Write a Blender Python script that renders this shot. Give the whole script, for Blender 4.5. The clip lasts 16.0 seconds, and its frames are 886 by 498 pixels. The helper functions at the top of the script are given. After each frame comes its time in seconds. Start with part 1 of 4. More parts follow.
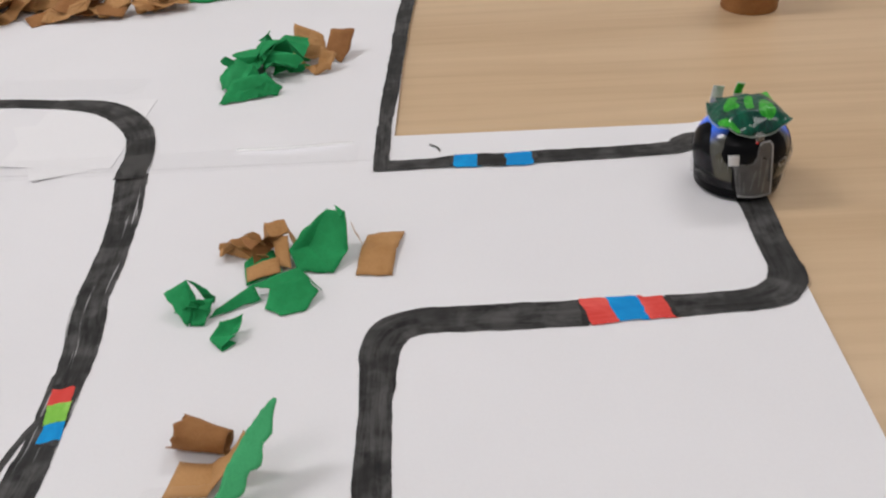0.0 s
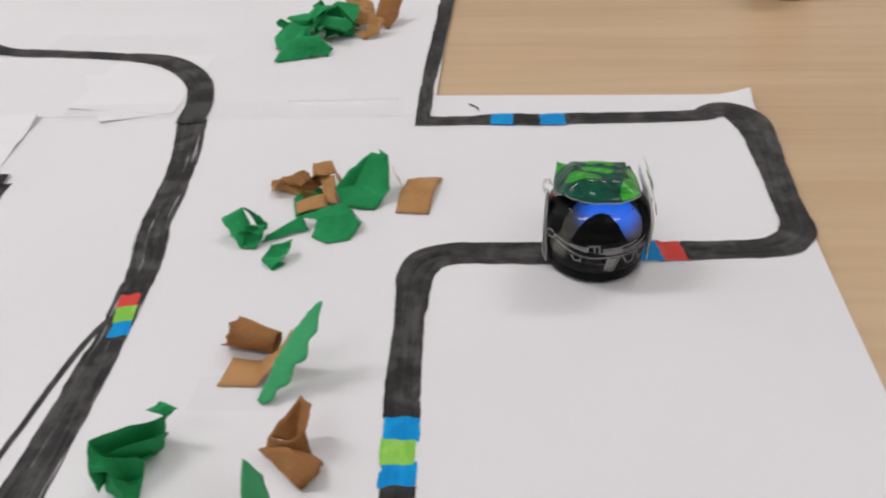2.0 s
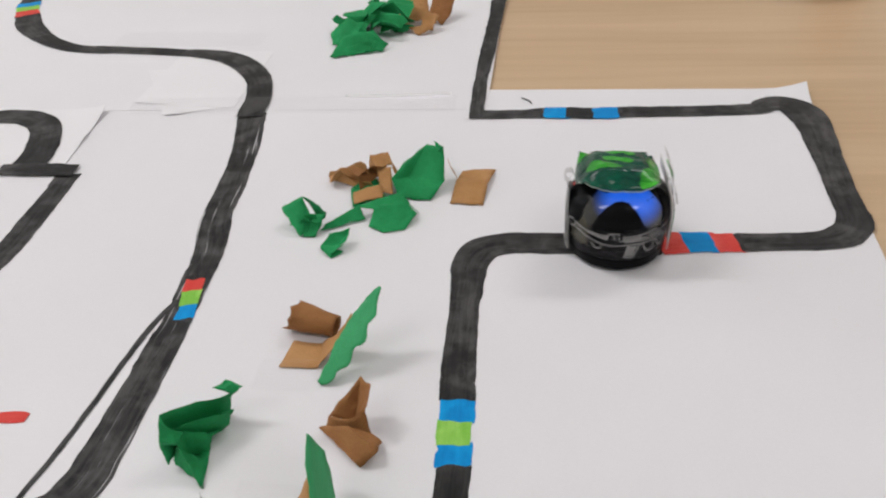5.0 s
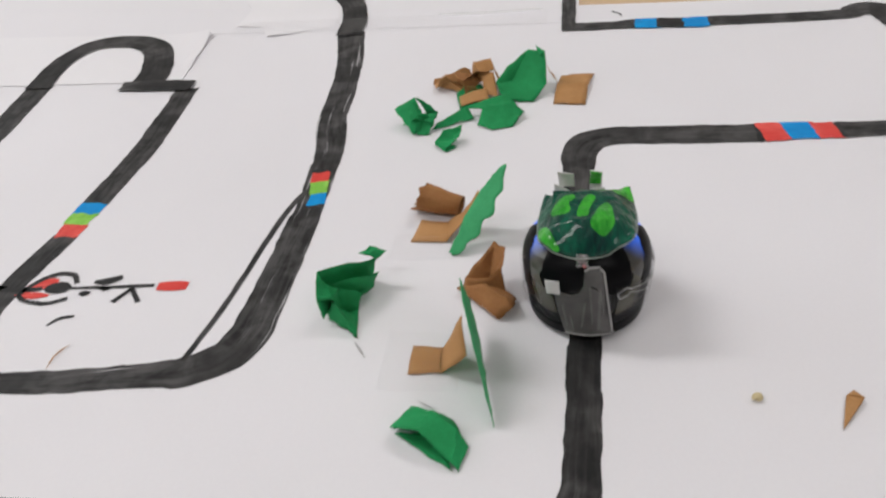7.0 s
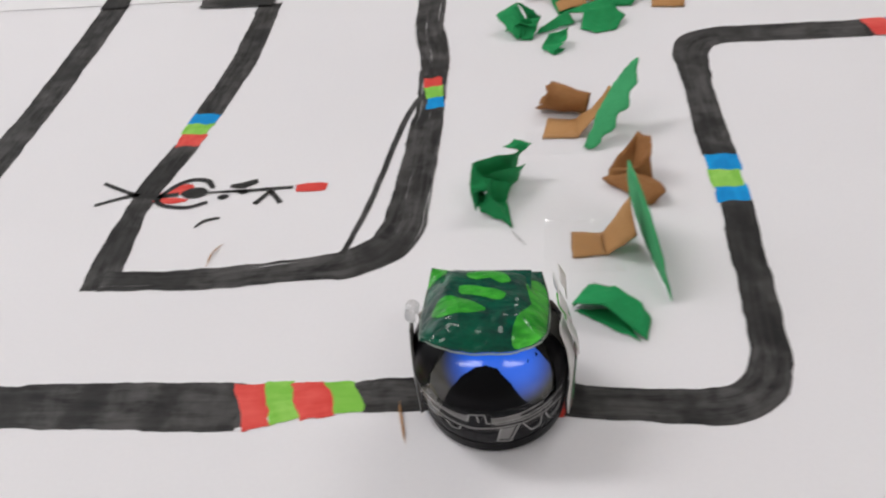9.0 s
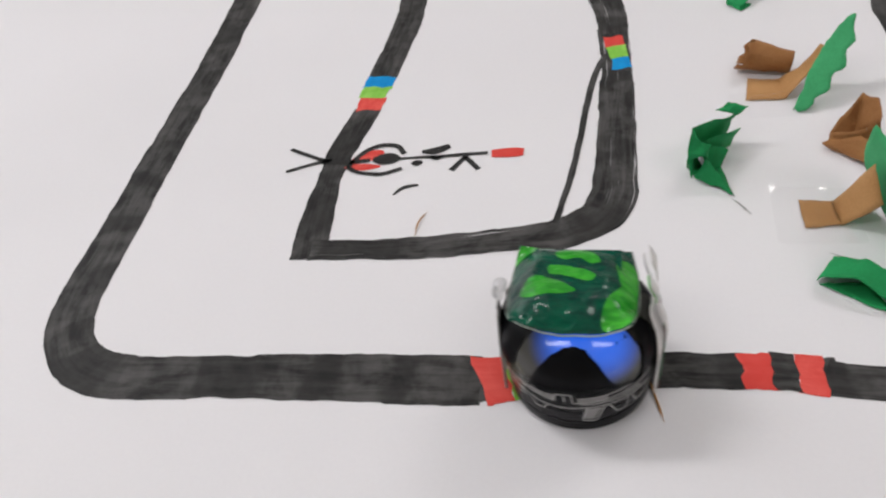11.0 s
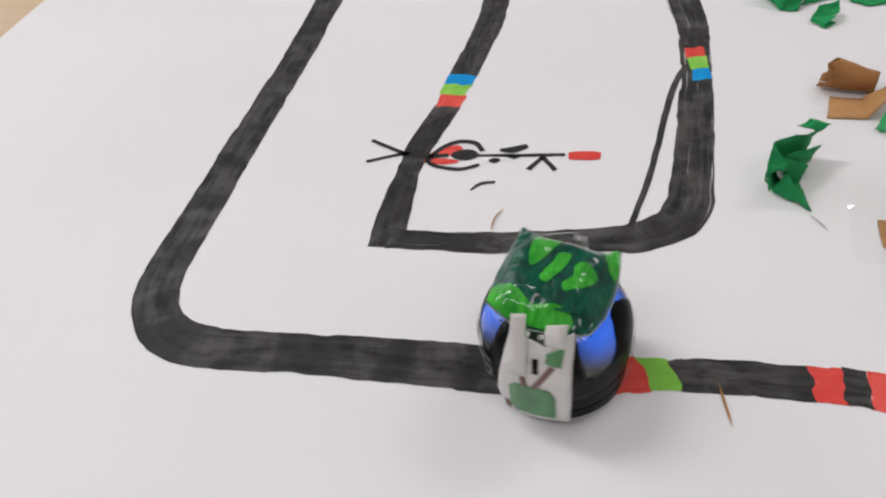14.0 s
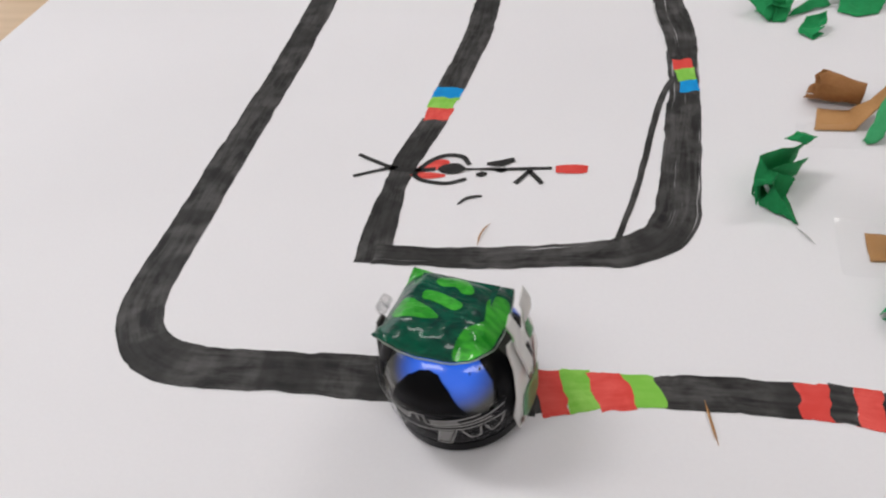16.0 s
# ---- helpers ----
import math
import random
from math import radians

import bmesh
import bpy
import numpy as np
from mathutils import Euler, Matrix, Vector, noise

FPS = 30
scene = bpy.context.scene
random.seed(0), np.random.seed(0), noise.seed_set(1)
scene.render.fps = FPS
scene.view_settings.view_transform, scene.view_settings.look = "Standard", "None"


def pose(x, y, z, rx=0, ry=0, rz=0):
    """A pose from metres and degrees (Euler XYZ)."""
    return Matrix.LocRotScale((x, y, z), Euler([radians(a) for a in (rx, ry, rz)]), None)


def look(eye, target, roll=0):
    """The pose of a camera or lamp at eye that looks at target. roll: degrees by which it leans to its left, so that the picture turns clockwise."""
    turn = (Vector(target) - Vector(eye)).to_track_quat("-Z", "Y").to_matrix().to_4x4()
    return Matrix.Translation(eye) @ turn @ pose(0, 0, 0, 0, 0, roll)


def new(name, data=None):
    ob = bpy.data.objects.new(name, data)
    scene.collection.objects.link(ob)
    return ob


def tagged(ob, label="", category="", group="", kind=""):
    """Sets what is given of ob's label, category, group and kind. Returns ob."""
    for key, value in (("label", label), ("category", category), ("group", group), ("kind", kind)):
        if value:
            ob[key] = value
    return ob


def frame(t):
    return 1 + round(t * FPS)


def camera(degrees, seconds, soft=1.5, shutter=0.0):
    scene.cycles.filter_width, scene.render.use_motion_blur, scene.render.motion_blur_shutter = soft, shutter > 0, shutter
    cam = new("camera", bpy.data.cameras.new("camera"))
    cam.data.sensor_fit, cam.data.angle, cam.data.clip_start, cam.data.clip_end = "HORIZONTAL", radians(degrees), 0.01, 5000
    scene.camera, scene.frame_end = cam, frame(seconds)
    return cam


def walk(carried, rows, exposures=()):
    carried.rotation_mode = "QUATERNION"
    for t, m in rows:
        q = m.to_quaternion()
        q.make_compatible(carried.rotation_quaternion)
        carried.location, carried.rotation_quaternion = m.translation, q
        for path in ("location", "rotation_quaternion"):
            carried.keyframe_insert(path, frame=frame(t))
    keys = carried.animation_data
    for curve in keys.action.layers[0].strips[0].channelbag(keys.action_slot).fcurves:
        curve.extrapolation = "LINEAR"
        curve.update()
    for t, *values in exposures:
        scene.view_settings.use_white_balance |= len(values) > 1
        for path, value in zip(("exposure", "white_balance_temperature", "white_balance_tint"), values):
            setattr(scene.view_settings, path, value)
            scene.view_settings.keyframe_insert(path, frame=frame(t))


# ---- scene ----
cam = camera(55.4, 16.0, soft=2.2, shutter=0.5)
# seconds, eye, (yaw to the left, pitch), roll
PATH = [
    (0, (0.01702, -0.02952, 0.17525), (1.900, -34.802), -3.509),
    (0.5, (0.02366, -0.04550, 0.17476), (2.284, -34.360), -3.240),
    (1, (0.03113, -0.05883, 0.17404), (2.682, -34.928), -2.537),
    (1.5, (0.02879, -0.06336, 0.17482), (3.466, -35.001), -2.027),
    (2, (0.01745, -0.06145, 0.17280), (4.637, -34.977), -2.328),
    (2.5, (0.01116, -0.06490, 0.17288), (7.409, -34.996), -2.862),
    (3, (0.01266, -0.06652, 0.17199), (7.600, -34.781), -2.901),
    (5.5, (0.01471, -0.06988, 0.17338), (9.211, -34.903), -4.753),
    (6, (0.00763, -0.07852, 0.16947), (10.641, -35.643), -6.011),
    (6.5, (-0.00052, -0.09126, 0.16804), (11.809, -36.152), -6.581),
    (7, (-0.00797, -0.10300, 0.16340), (12.096, -36.820), -6.671),
    (7.5, (-0.01478, -0.11720, 0.15958), (11.696, -37.251), -6.677),
    (8, (-0.02329, -0.12548, 0.15679), (11.580, -38.132), -6.798),
    (8.5, (-0.03655, -0.12609, 0.15950), (10.936, -38.525), -6.743),
    (9, (-0.05703, -0.12329, 0.15793), (10.976, -40.472), -7.515),
    (9.5, (-0.07995, -0.11822, 0.16095), (12.815, -42.023), -9.786),
    (12, (-0.10821, -0.12531, 0.16413), (18.518, -43.006), -10.113),
    (12.5, (-0.11177, -0.12624, 0.16567), (19.800, -42.813), -9.951),
    (13, (-0.11039, -0.12713, 0.16469), (20.314, -42.465), -9.852),
    (13.5, (-0.10931, -0.12823, 0.16620), (20.515, -42.539), -10.216),
    (14, (-0.11044, -0.12943, 0.16632), (20.406, -42.312), -9.958),
    (14.5, (-0.10972, -0.12985, 0.16653), (20.667, -42.047), -10.142),
    (15, (-0.10921, -0.12998, 0.16622), (20.906, -41.716), -10.330),
    (15.5, (-0.10688, -0.12626, 0.16622), (20.209, -41.948), -10.299),
    (16, (-0.10761, -0.12583, 0.16705), (20.125, -41.942), -10.125),
]


def aim(eye, turn, roll):
    yaw, pitch = (radians(a) for a in turn)
    way = Vector((-math.sin(yaw) * math.cos(pitch), math.cos(yaw) * math.cos(pitch), math.sin(pitch)))
    return look(eye, Vector(eye) + way, roll)


walk(cam, [(t, aim(eye, turn, roll)) for t, eye, turn, roll in PATH],
     exposures=[(0, 0.0), (16.0, 0.0)])

# ---- world and lights ----
world = bpy.data.worlds.new("world")
scene.world = world
world.use_nodes = True
wn = world.node_tree
sky = wn.nodes.new("ShaderNodeTexSky")
sky.sky_type, sky.sun_disc, sky.sun_elevation, sky.sun_rotation = "NISHITA", False, radians(35), radians(120)
wn.nodes["Background"].inputs["Strength"].default_value = 0.1
wn.links.new(sky.outputs[0], wn.nodes["Background"].inputs[0])

FLOOR, CEIL = -0.74, 1.95


def area(name, place, target, sx, sy, watts, colour):
    data = bpy.data.lights.new(name, "AREA")
    data.shape, data.size, data.size_y, data.energy, data.color = "RECTANGLE", sx, sy, watts, colour
    ob = new(name, data)
    ob.matrix_world = look(place, target)
    return ob


LAMPS = [(-1.45, 0.5), (1.1, 1.3), (-1.0, -1.0), (1.1, -1.0)]
for (lx, ly), watts in zip(LAMPS, (19.4, 13.5, 7.6, 7)):
    area("ceiling_lamp_light", (lx, ly, CEIL - 0.06), (lx, ly, 0), 1.15, 0.28, watts, (1.0, 0.97, 0.972))
# cool fill added from the left; the west wall holds no window
area("side_fill_light", (-2.35, 0.8, 0.75), (0, 0.2, 0.0), 2.2, 1.2, 14, (0.9, 0.95, 1.0))

# ---- materials ----
MM = 0.001


class Nodes:
    """A principled material and short ways to wire it."""

    def __init__(self, name, rough=0.6, metal=0.0, coat=0.0, spec=0.5):
        self.mat = bpy.data.materials.new(name)
        self.mat.use_nodes = True
        self.tree = self.mat.node_tree
        self.bsdf = self.tree.nodes["Principled BSDF"]
        b = self.bsdf.inputs
        b["Roughness"].default_value, b["Metallic"].default_value = rough, metal
        b["Coat Weight"].default_value, b["Specular IOR Level"].default_value = coat, spec
        b["Coat Roughness"].default_value = 0.08

    def add(self, kind, **props):
        node = self.tree.nodes.new(kind)
        for key, value in props.items():
            node.inputs[key.replace("_", " ")].default_value = value
        return node

    def link(self, a, b):
        self.tree.links.new(a, b)

    def coords(self, kind="Object", scale=(1, 1, 1)):
        tc, mp = self.add("ShaderNodeTexCoord"), self.add("ShaderNodeMapping")
        mp.inputs["Scale"].default_value = scale
        self.link(tc.outputs[kind], mp.inputs[0])
        return mp.outputs[0]

    def noise(self, vec, scale, detail=3.0, rough=0.5, distort=0.0):
        n = self.add("ShaderNodeTexNoise", Scale=scale, Detail=detail, Roughness=rough, Distortion=distort)
        self.link(vec, n.inputs["Vector"])
        return n.outputs["Fac"]

    def ramp(self, fac, stops):
        r = self.add("ShaderNodeValToRGB")
        els = r.color_ramp.elements
        while len(els) < len(stops):
            els.new(0.5)
        for el, (at, colour) in zip(els, stops):
            el.position = at
            el.color = (*colour, 1) if len(colour) == 3 else colour
        self.link(fac, r.inputs[0])
        return r.outputs[0]

    def mix(self, fac, a, b, mode="MIX"):
        m = self.tree.nodes.new("ShaderNodeMix")
        m.data_type, m.blend_type = "RGBA", mode
        for socket, value in ((m.inputs[0], fac), (m.inputs[6], a), (m.inputs[7], b)):
            if isinstance(value, bpy.types.NodeSocket):
                self.link(value, socket)
            else:
                socket.default_value = value if isinstance(value, (int, float)) else (*value, 1)
        return m.outputs[2]

    def colour(self, socket):
        self.link(socket, self.bsdf.inputs["Base Color"])
        return self

    def bump(self, fac, strength=0.2, distance=0.0003):
        b = self.add("ShaderNodeBump", Strength=strength, Distance=distance)
        self.link(fac, b.inputs["Height"])
        self.link(b.outputs[0], self.bsdf.inputs["Normal"])
        return self


def grey(v):
    return (v, v, v)


def paper_white(name, tone=(0.80, 0.79, 0.815)):
    n = Nodes(name, rough=0.62, spec=0.35)
    v = n.coords()
    big = n.noise(v, 9, 3)
    base = n.ramp(big, [(0.3, tuple(c * 0.965 for c in tone)), (0.7, tone)])
    fine = n.noise(v, 900, 2)
    n.colour(n.mix(0.025, base, n.ramp(fine, [(0.35, grey(0.6)), (0.65, grey(0.95))]), "MIX"))
    n.bump(n.noise(v, 14, 2), 0.25, 0.0012)
    return n.mat


def wood():
    n = Nodes("birch_laminate", rough=0.38, spec=0.45)
    v = n.coords("Object", (3, 60, 60))
    grain = n.noise(v, 2.2, 5, 0.6, 0.3)
    wide = n.noise(n.coords("Object", (0.8, 12, 12)), 1.6, 3)
    a = n.ramp(grain, [(0.3, (0.50, 0.335, 0.19)), (0.55, (0.60, 0.425, 0.255)), (0.75, (0.64, 0.46, 0.285))])
    b = n.ramp(wide, [(0.35, (0.48, 0.325, 0.185)), (0.65, (0.65, 0.475, 0.30))])
    n.colour(n.mix(0.45, a, b))
    n.bump(grain, 0.06, 0.0002)
    return n.mat


def marker(name, dark, light, streak=0.35, gaps=0.0, overlap=0.6):
    """Felt-pen ink: streaks run along the stroke, overlaps are darker, the paper shows through in thin slivers."""
    n = Nodes(name, rough=0.55, spec=0.18)
    s1 = n.noise(n.coords("UV", (0.05, 5.5, 1)), 1.0, 5, 0.65, 0.4)
    s2 = n.noise(n.coords("UV", (0.11, 1.3, 1)), 1.0, 4, 0.6, 0.3)
    col = n.mix(streak, n.ramp(s2, [(0.40, dark), (0.62, light)]), n.ramp(s1, [(0.40, dark), (0.60, light)]))
    if gaps:
        s3 = n.noise(n.coords("UV", (0.022, 6.5, 1)), 1.0, 3, 0.5)
        mask = n.ramp(s3, [(0.70 - gaps, grey(0)), (0.735 - gaps, grey(0.85))])
        col = n.mix(mask, col, (0.62, 0.61, 0.62))
    blot = n.noise(n.coords("UV", (0.05, 0.25, 1)), 1.0, 2, 0.4)
    col = n.mix(n.ramp(blot, [(0.5, grey(0)), (0.56, grey(overlap))]), col, dark)
    n.colour(col)
    n.bump(s1, 0.05, 0.0001)
    return n.mat


def craft(name, dark, light, rough=0.75):
    """Coloured craft paper with a dry tooth and faint creases."""
    n = Nodes(name, rough=rough, spec=0.25)
    v = n.coords()
    base = n.ramp(n.noise(v, 70, 4, 0.6), [(0.3, dark), (0.7, light)])
    n.colour(n.mix(0.14, base, n.ramp(n.noise(v, 1500, 2), [(0.35, tuple(c * 0.6 for c in dark)), (0.65, light)])))
    n.bump(n.noise(v, 260, 4, 0.65), 0.35, 0.0006)
    return n.mat


def plain(name, colour, rough=0.5, metal=0.0, coat=0.0, wear=0.12, spec=0.5):
    n = Nodes(name, rough, metal, coat, spec)
    v = n.coords()
    lo = tuple(c * (1 - wear) for c in colour)
    n.colour(n.ramp(n.noise(v, 160, 4), [(0.3, lo), (0.7, colour)]))
    n.bump(n.noise(v, 500, 3), 0.08, 0.0002)
    return n.mat


def clear_film(name, gloss=0.035, tint=(1.0, 1.0, 1.0), rough=0.06):
    """Clear sticky tape: nearly all light passes, a thin gloss with small wrinkles stays."""
    m = bpy.data.materials.new(name)
    m.use_nodes = True
    t = m.node_tree
    t.nodes.remove(t.nodes["Principled BSDF"])
    out = t.nodes["Material Output"]
    clear, shine, mixer = (t.nodes.new("ShaderNodeBsdf" + k) for k in ("Transparent", "Glossy", "Diffuse"))
    t.nodes.remove(mixer)
    mixer = t.nodes.new("ShaderNodeMixShader")
    clear.inputs[0].default_value = (*tint, 1)
    shine.inputs["Roughness"].default_value = rough
    mixer.inputs[0].default_value = gloss
    tc, nz, bp = t.nodes.new("ShaderNodeTexCoord"), t.nodes.new("ShaderNodeTexNoise"), t.nodes.new("ShaderNodeBump")
    nz.inputs["Scale"].default_value = 120
    bp.inputs["Strength"].default_value, bp.inputs["Distance"].default_value = 0.5, 0.0008
    t.links.new(tc.outputs["Object"], nz.inputs["Vector"])
    t.links.new(nz.outputs["Fac"], bp.inputs["Height"])
    t.links.new(bp.outputs[0], shine.inputs["Normal"])
    t.links.new(clear.outputs[0], mixer.inputs[1])
    t.links.new(shine.outputs[0], mixer.inputs[2])
    t.links.new(mixer.outputs[0], out.inputs[0])
    return m


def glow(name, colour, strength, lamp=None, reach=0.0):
    """A surface with its own emission; lamp: point the painted glow fades from, as if a light sat behind the plastic
    (on either side, y is mirrored), reach: mm over which the glow dies away.
    """
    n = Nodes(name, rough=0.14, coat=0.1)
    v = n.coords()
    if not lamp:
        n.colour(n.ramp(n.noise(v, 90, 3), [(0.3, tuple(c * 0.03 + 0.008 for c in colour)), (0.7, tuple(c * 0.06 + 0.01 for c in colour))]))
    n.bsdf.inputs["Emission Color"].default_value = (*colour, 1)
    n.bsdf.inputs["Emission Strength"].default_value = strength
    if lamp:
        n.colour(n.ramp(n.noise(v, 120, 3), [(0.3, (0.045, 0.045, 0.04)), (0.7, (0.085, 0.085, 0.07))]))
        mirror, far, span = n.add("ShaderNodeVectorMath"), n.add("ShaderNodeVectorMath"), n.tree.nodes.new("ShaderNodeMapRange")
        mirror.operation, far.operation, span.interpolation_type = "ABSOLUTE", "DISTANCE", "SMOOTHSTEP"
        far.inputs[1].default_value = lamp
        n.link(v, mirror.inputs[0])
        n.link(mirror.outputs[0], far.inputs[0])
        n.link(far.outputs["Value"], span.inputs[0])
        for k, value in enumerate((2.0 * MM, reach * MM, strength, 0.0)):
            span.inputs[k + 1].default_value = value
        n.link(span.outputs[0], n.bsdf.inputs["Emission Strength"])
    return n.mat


def paint(name, dark, light):
    """Hand-brushed gloss paint sealed under wrinkled clear tape."""
    n = Nodes(name, rough=0.3, coat=0.5, spec=0.12)
    n.bsdf.inputs["Coat Roughness"].default_value = 0.07
    v = n.coords("Object", (1, 1, 0.6))
    brush = n.noise(n.coords("Object", (1, 2.6, 1)), 150, 4, 0.65, 1.4)
    n.colour(n.mix(0.4, n.ramp(brush, [(0.34, dark), (0.66, light)]), n.ramp(n.noise(v, 75, 3, 0.5, 1.0), [(0.38, dark), (0.62, light)])))
    n.bump(n.noise(n.coords("Object", (1, 1.7, 1)), 190, 4, 0.55, 0.8), 0.6, 0.0016)
    return n.mat


WHITE = paper_white("drawing_paper")
WHITE2 = paper_white("patch_paper", (0.83, 0.82, 0.84))
WOOD = wood()
INK = marker("black_felt_pen", (0.014, 0.014, 0.014), (0.092, 0.089, 0.088), 0.45)
INK_GAPS = marker("patchy_black_felt_pen", (0.014, 0.014, 0.014), (0.098, 0.095, 0.094), 0.45, 0.065)
INK_FINE = marker("thin_black_pen", (0.02, 0.02, 0.02), (0.045, 0.045, 0.045))
RED = marker("red_felt_pen", (0.66, 0.055, 0.045), (0.80, 0.12, 0.10))
BLUE = marker("blue_felt_pen", (0.001, 0.23, 0.60), (0.003, 0.34, 0.74))
LIME = marker("green_felt_pen", (0.20, 0.52, 0.06), (0.34, 0.66, 0.13))
GREEN = craft("green_craft_paper", (0.008, 0.21, 0.06), (0.018, 0.33, 0.105))
GREEN2 = craft("pale_green_craft_paper", (0.038, 0.31, 0.115), (0.065, 0.42, 0.17))
KRAFT = craft("brown_craft_paper", (0.38, 0.19, 0.066), (0.52, 0.285, 0.12))
KRAFT2 = craft("dark_brown_craft_paper", (0.25, 0.105, 0.034), (0.38, 0.18, 0.066))
FILM = clear_film("clear_tape")
FILM_BODY = clear_film("clear_tape_on_robot", 0.012, (0.97, 0.97, 0.975), 0.12)
FOLD_GLINT = plain("white_tape_glint", (0.93, 0.93, 0.94), 0.2, coat=0.8, wear=0.05)
BLACK = plain("black_plastic", (0.004, 0.004, 0.005), 0.34, coat=0.015, spec=0.07)
SMOKE = plain("smoked_plastic", (0.012, 0.012, 0.011), 0.25, coat=0.06, wear=0.5, spec=0.2)
OLIVE = plain("olive_smoked_plastic", (0.085, 0.08, 0.05), 0.2, coat=0.25, wear=0.4)
RUBBER = plain("black_rubber", (0.015, 0.015, 0.015), 0.6)
CARD = plain("grey_card", (0.12, 0.116, 0.112), 0.45, wear=0.5, coat=0.15)
RIM = plain("pale_green_paper_edge", (0.42, 0.5, 0.44), 0.45, wear=0.5)
GRAPHITE = plain("soft_pencil", (0.19, 0.185, 0.18), 0.5, wear=0.5)
SILVER = plain("grey_pencil", (0.26, 0.255, 0.25), 0.45, wear=0.4)
HAZE = clear_film("hazy_clear_tape", 0.16, (0.9, 0.9, 0.9), 0.25)
EDGE = plain("silver_edge", (0.40, 0.395, 0.39), 0.35, wear=0.2)
PANEL = plain("white_card", (0.74, 0.73, 0.72), 0.5, coat=0.3)
PRINT_GREEN = plain("green_print", (0.09, 0.30, 0.12), 0.45, coat=0.3, wear=0.45)
PRINT_BROWN = plain("brown_print", (0.20, 0.10, 0.08), 0.5, coat=0.3, wear=0.4)
CHALK = plain("white_pen", (0.42, 0.415, 0.41), 0.4, wear=0.4)
ROOF = paint("deep_green_paint", (0.0, 0.02, 0.02), (0.0, 0.12, 0.062))
LIMEPAINT = paint("bright_green_paint", (0.008, 0.22, 0.016), (0.075, 0.54, 0.045))
# LED glow put into the plastic's emission, fading from one point on each side
LED = glow("blue_painted_glow_plastic", (0.013, 0.16, 1.0), 0.72, (0.003, 0.0115, 0.0235), 9.5)
LED_RED = glow("red_led", (1.0, 0.05, 0.04), 0.45)
BEIGE = plain("beige_crumb", (0.62, 0.52, 0.30), 0.8)
WALL = plain("white_wall_paint", (0.78, 0.77, 0.75), 0.8)
TILE = plain("grey_vinyl", (0.30, 0.30, 0.31), 0.5)
LAMP = glow("lamp_diffuser", (1.0, 0.97, 0.95), 2.0)

# ---- mesh helpers ----


def part(name, bm, material, parent=None, label="", smooth=False):
    me = bpy.data.meshes.new(name)
    bm.normal_update()
    bm.to_mesh(me)
    bm.free()
    if smooth:
        for p in me.polygons:
            p.use_smooth = True
    me.materials.append(material)
    ob = new(name, me)
    if parent is not None:
        ob.parent = parent
    if label:
        ob["label"] = label
    return ob


def box_bm(x0, x1, y0, y1, z0, z1, bevel=0.0):
    bm = bmesh.new()
    bmesh.ops.create_cube(bm, size=1, matrix=Matrix.LocRotScale(
        ((x0 + x1) / 2, (y0 + y1) / 2, (z0 + z1) / 2), None, (x1 - x0, y1 - y0, z1 - z0)))
    if bevel:
        bmesh.ops.bevel(bm, geom=bm.edges[:], offset=bevel, segments=2, affect="EDGES")
    return bm


def spline(stations, step=1.5):
    """Catmull-Rom through (x, y, width) stations, in mm."""
    pts = [np.array(s, float) for s in stations]
    pts = [2 * pts[0] - pts[1]] + pts + [2 * pts[-1] - pts[-2]]
    out = []
    for a, b, c, d in zip(pts, pts[1:], pts[2:], pts[3:]):
        n = max(2, int(np.linalg.norm((c - b)[:2]) / step))
        for i in range(n):
            t = i / n
            out.append(0.5 * (2 * b + (c - a) * t + (2 * a - 5 * b + 4 * c - d) * t * t + (3 * b - a - 3 * c + d) * t ** 3))
    out.append(pts[-2])
    return out


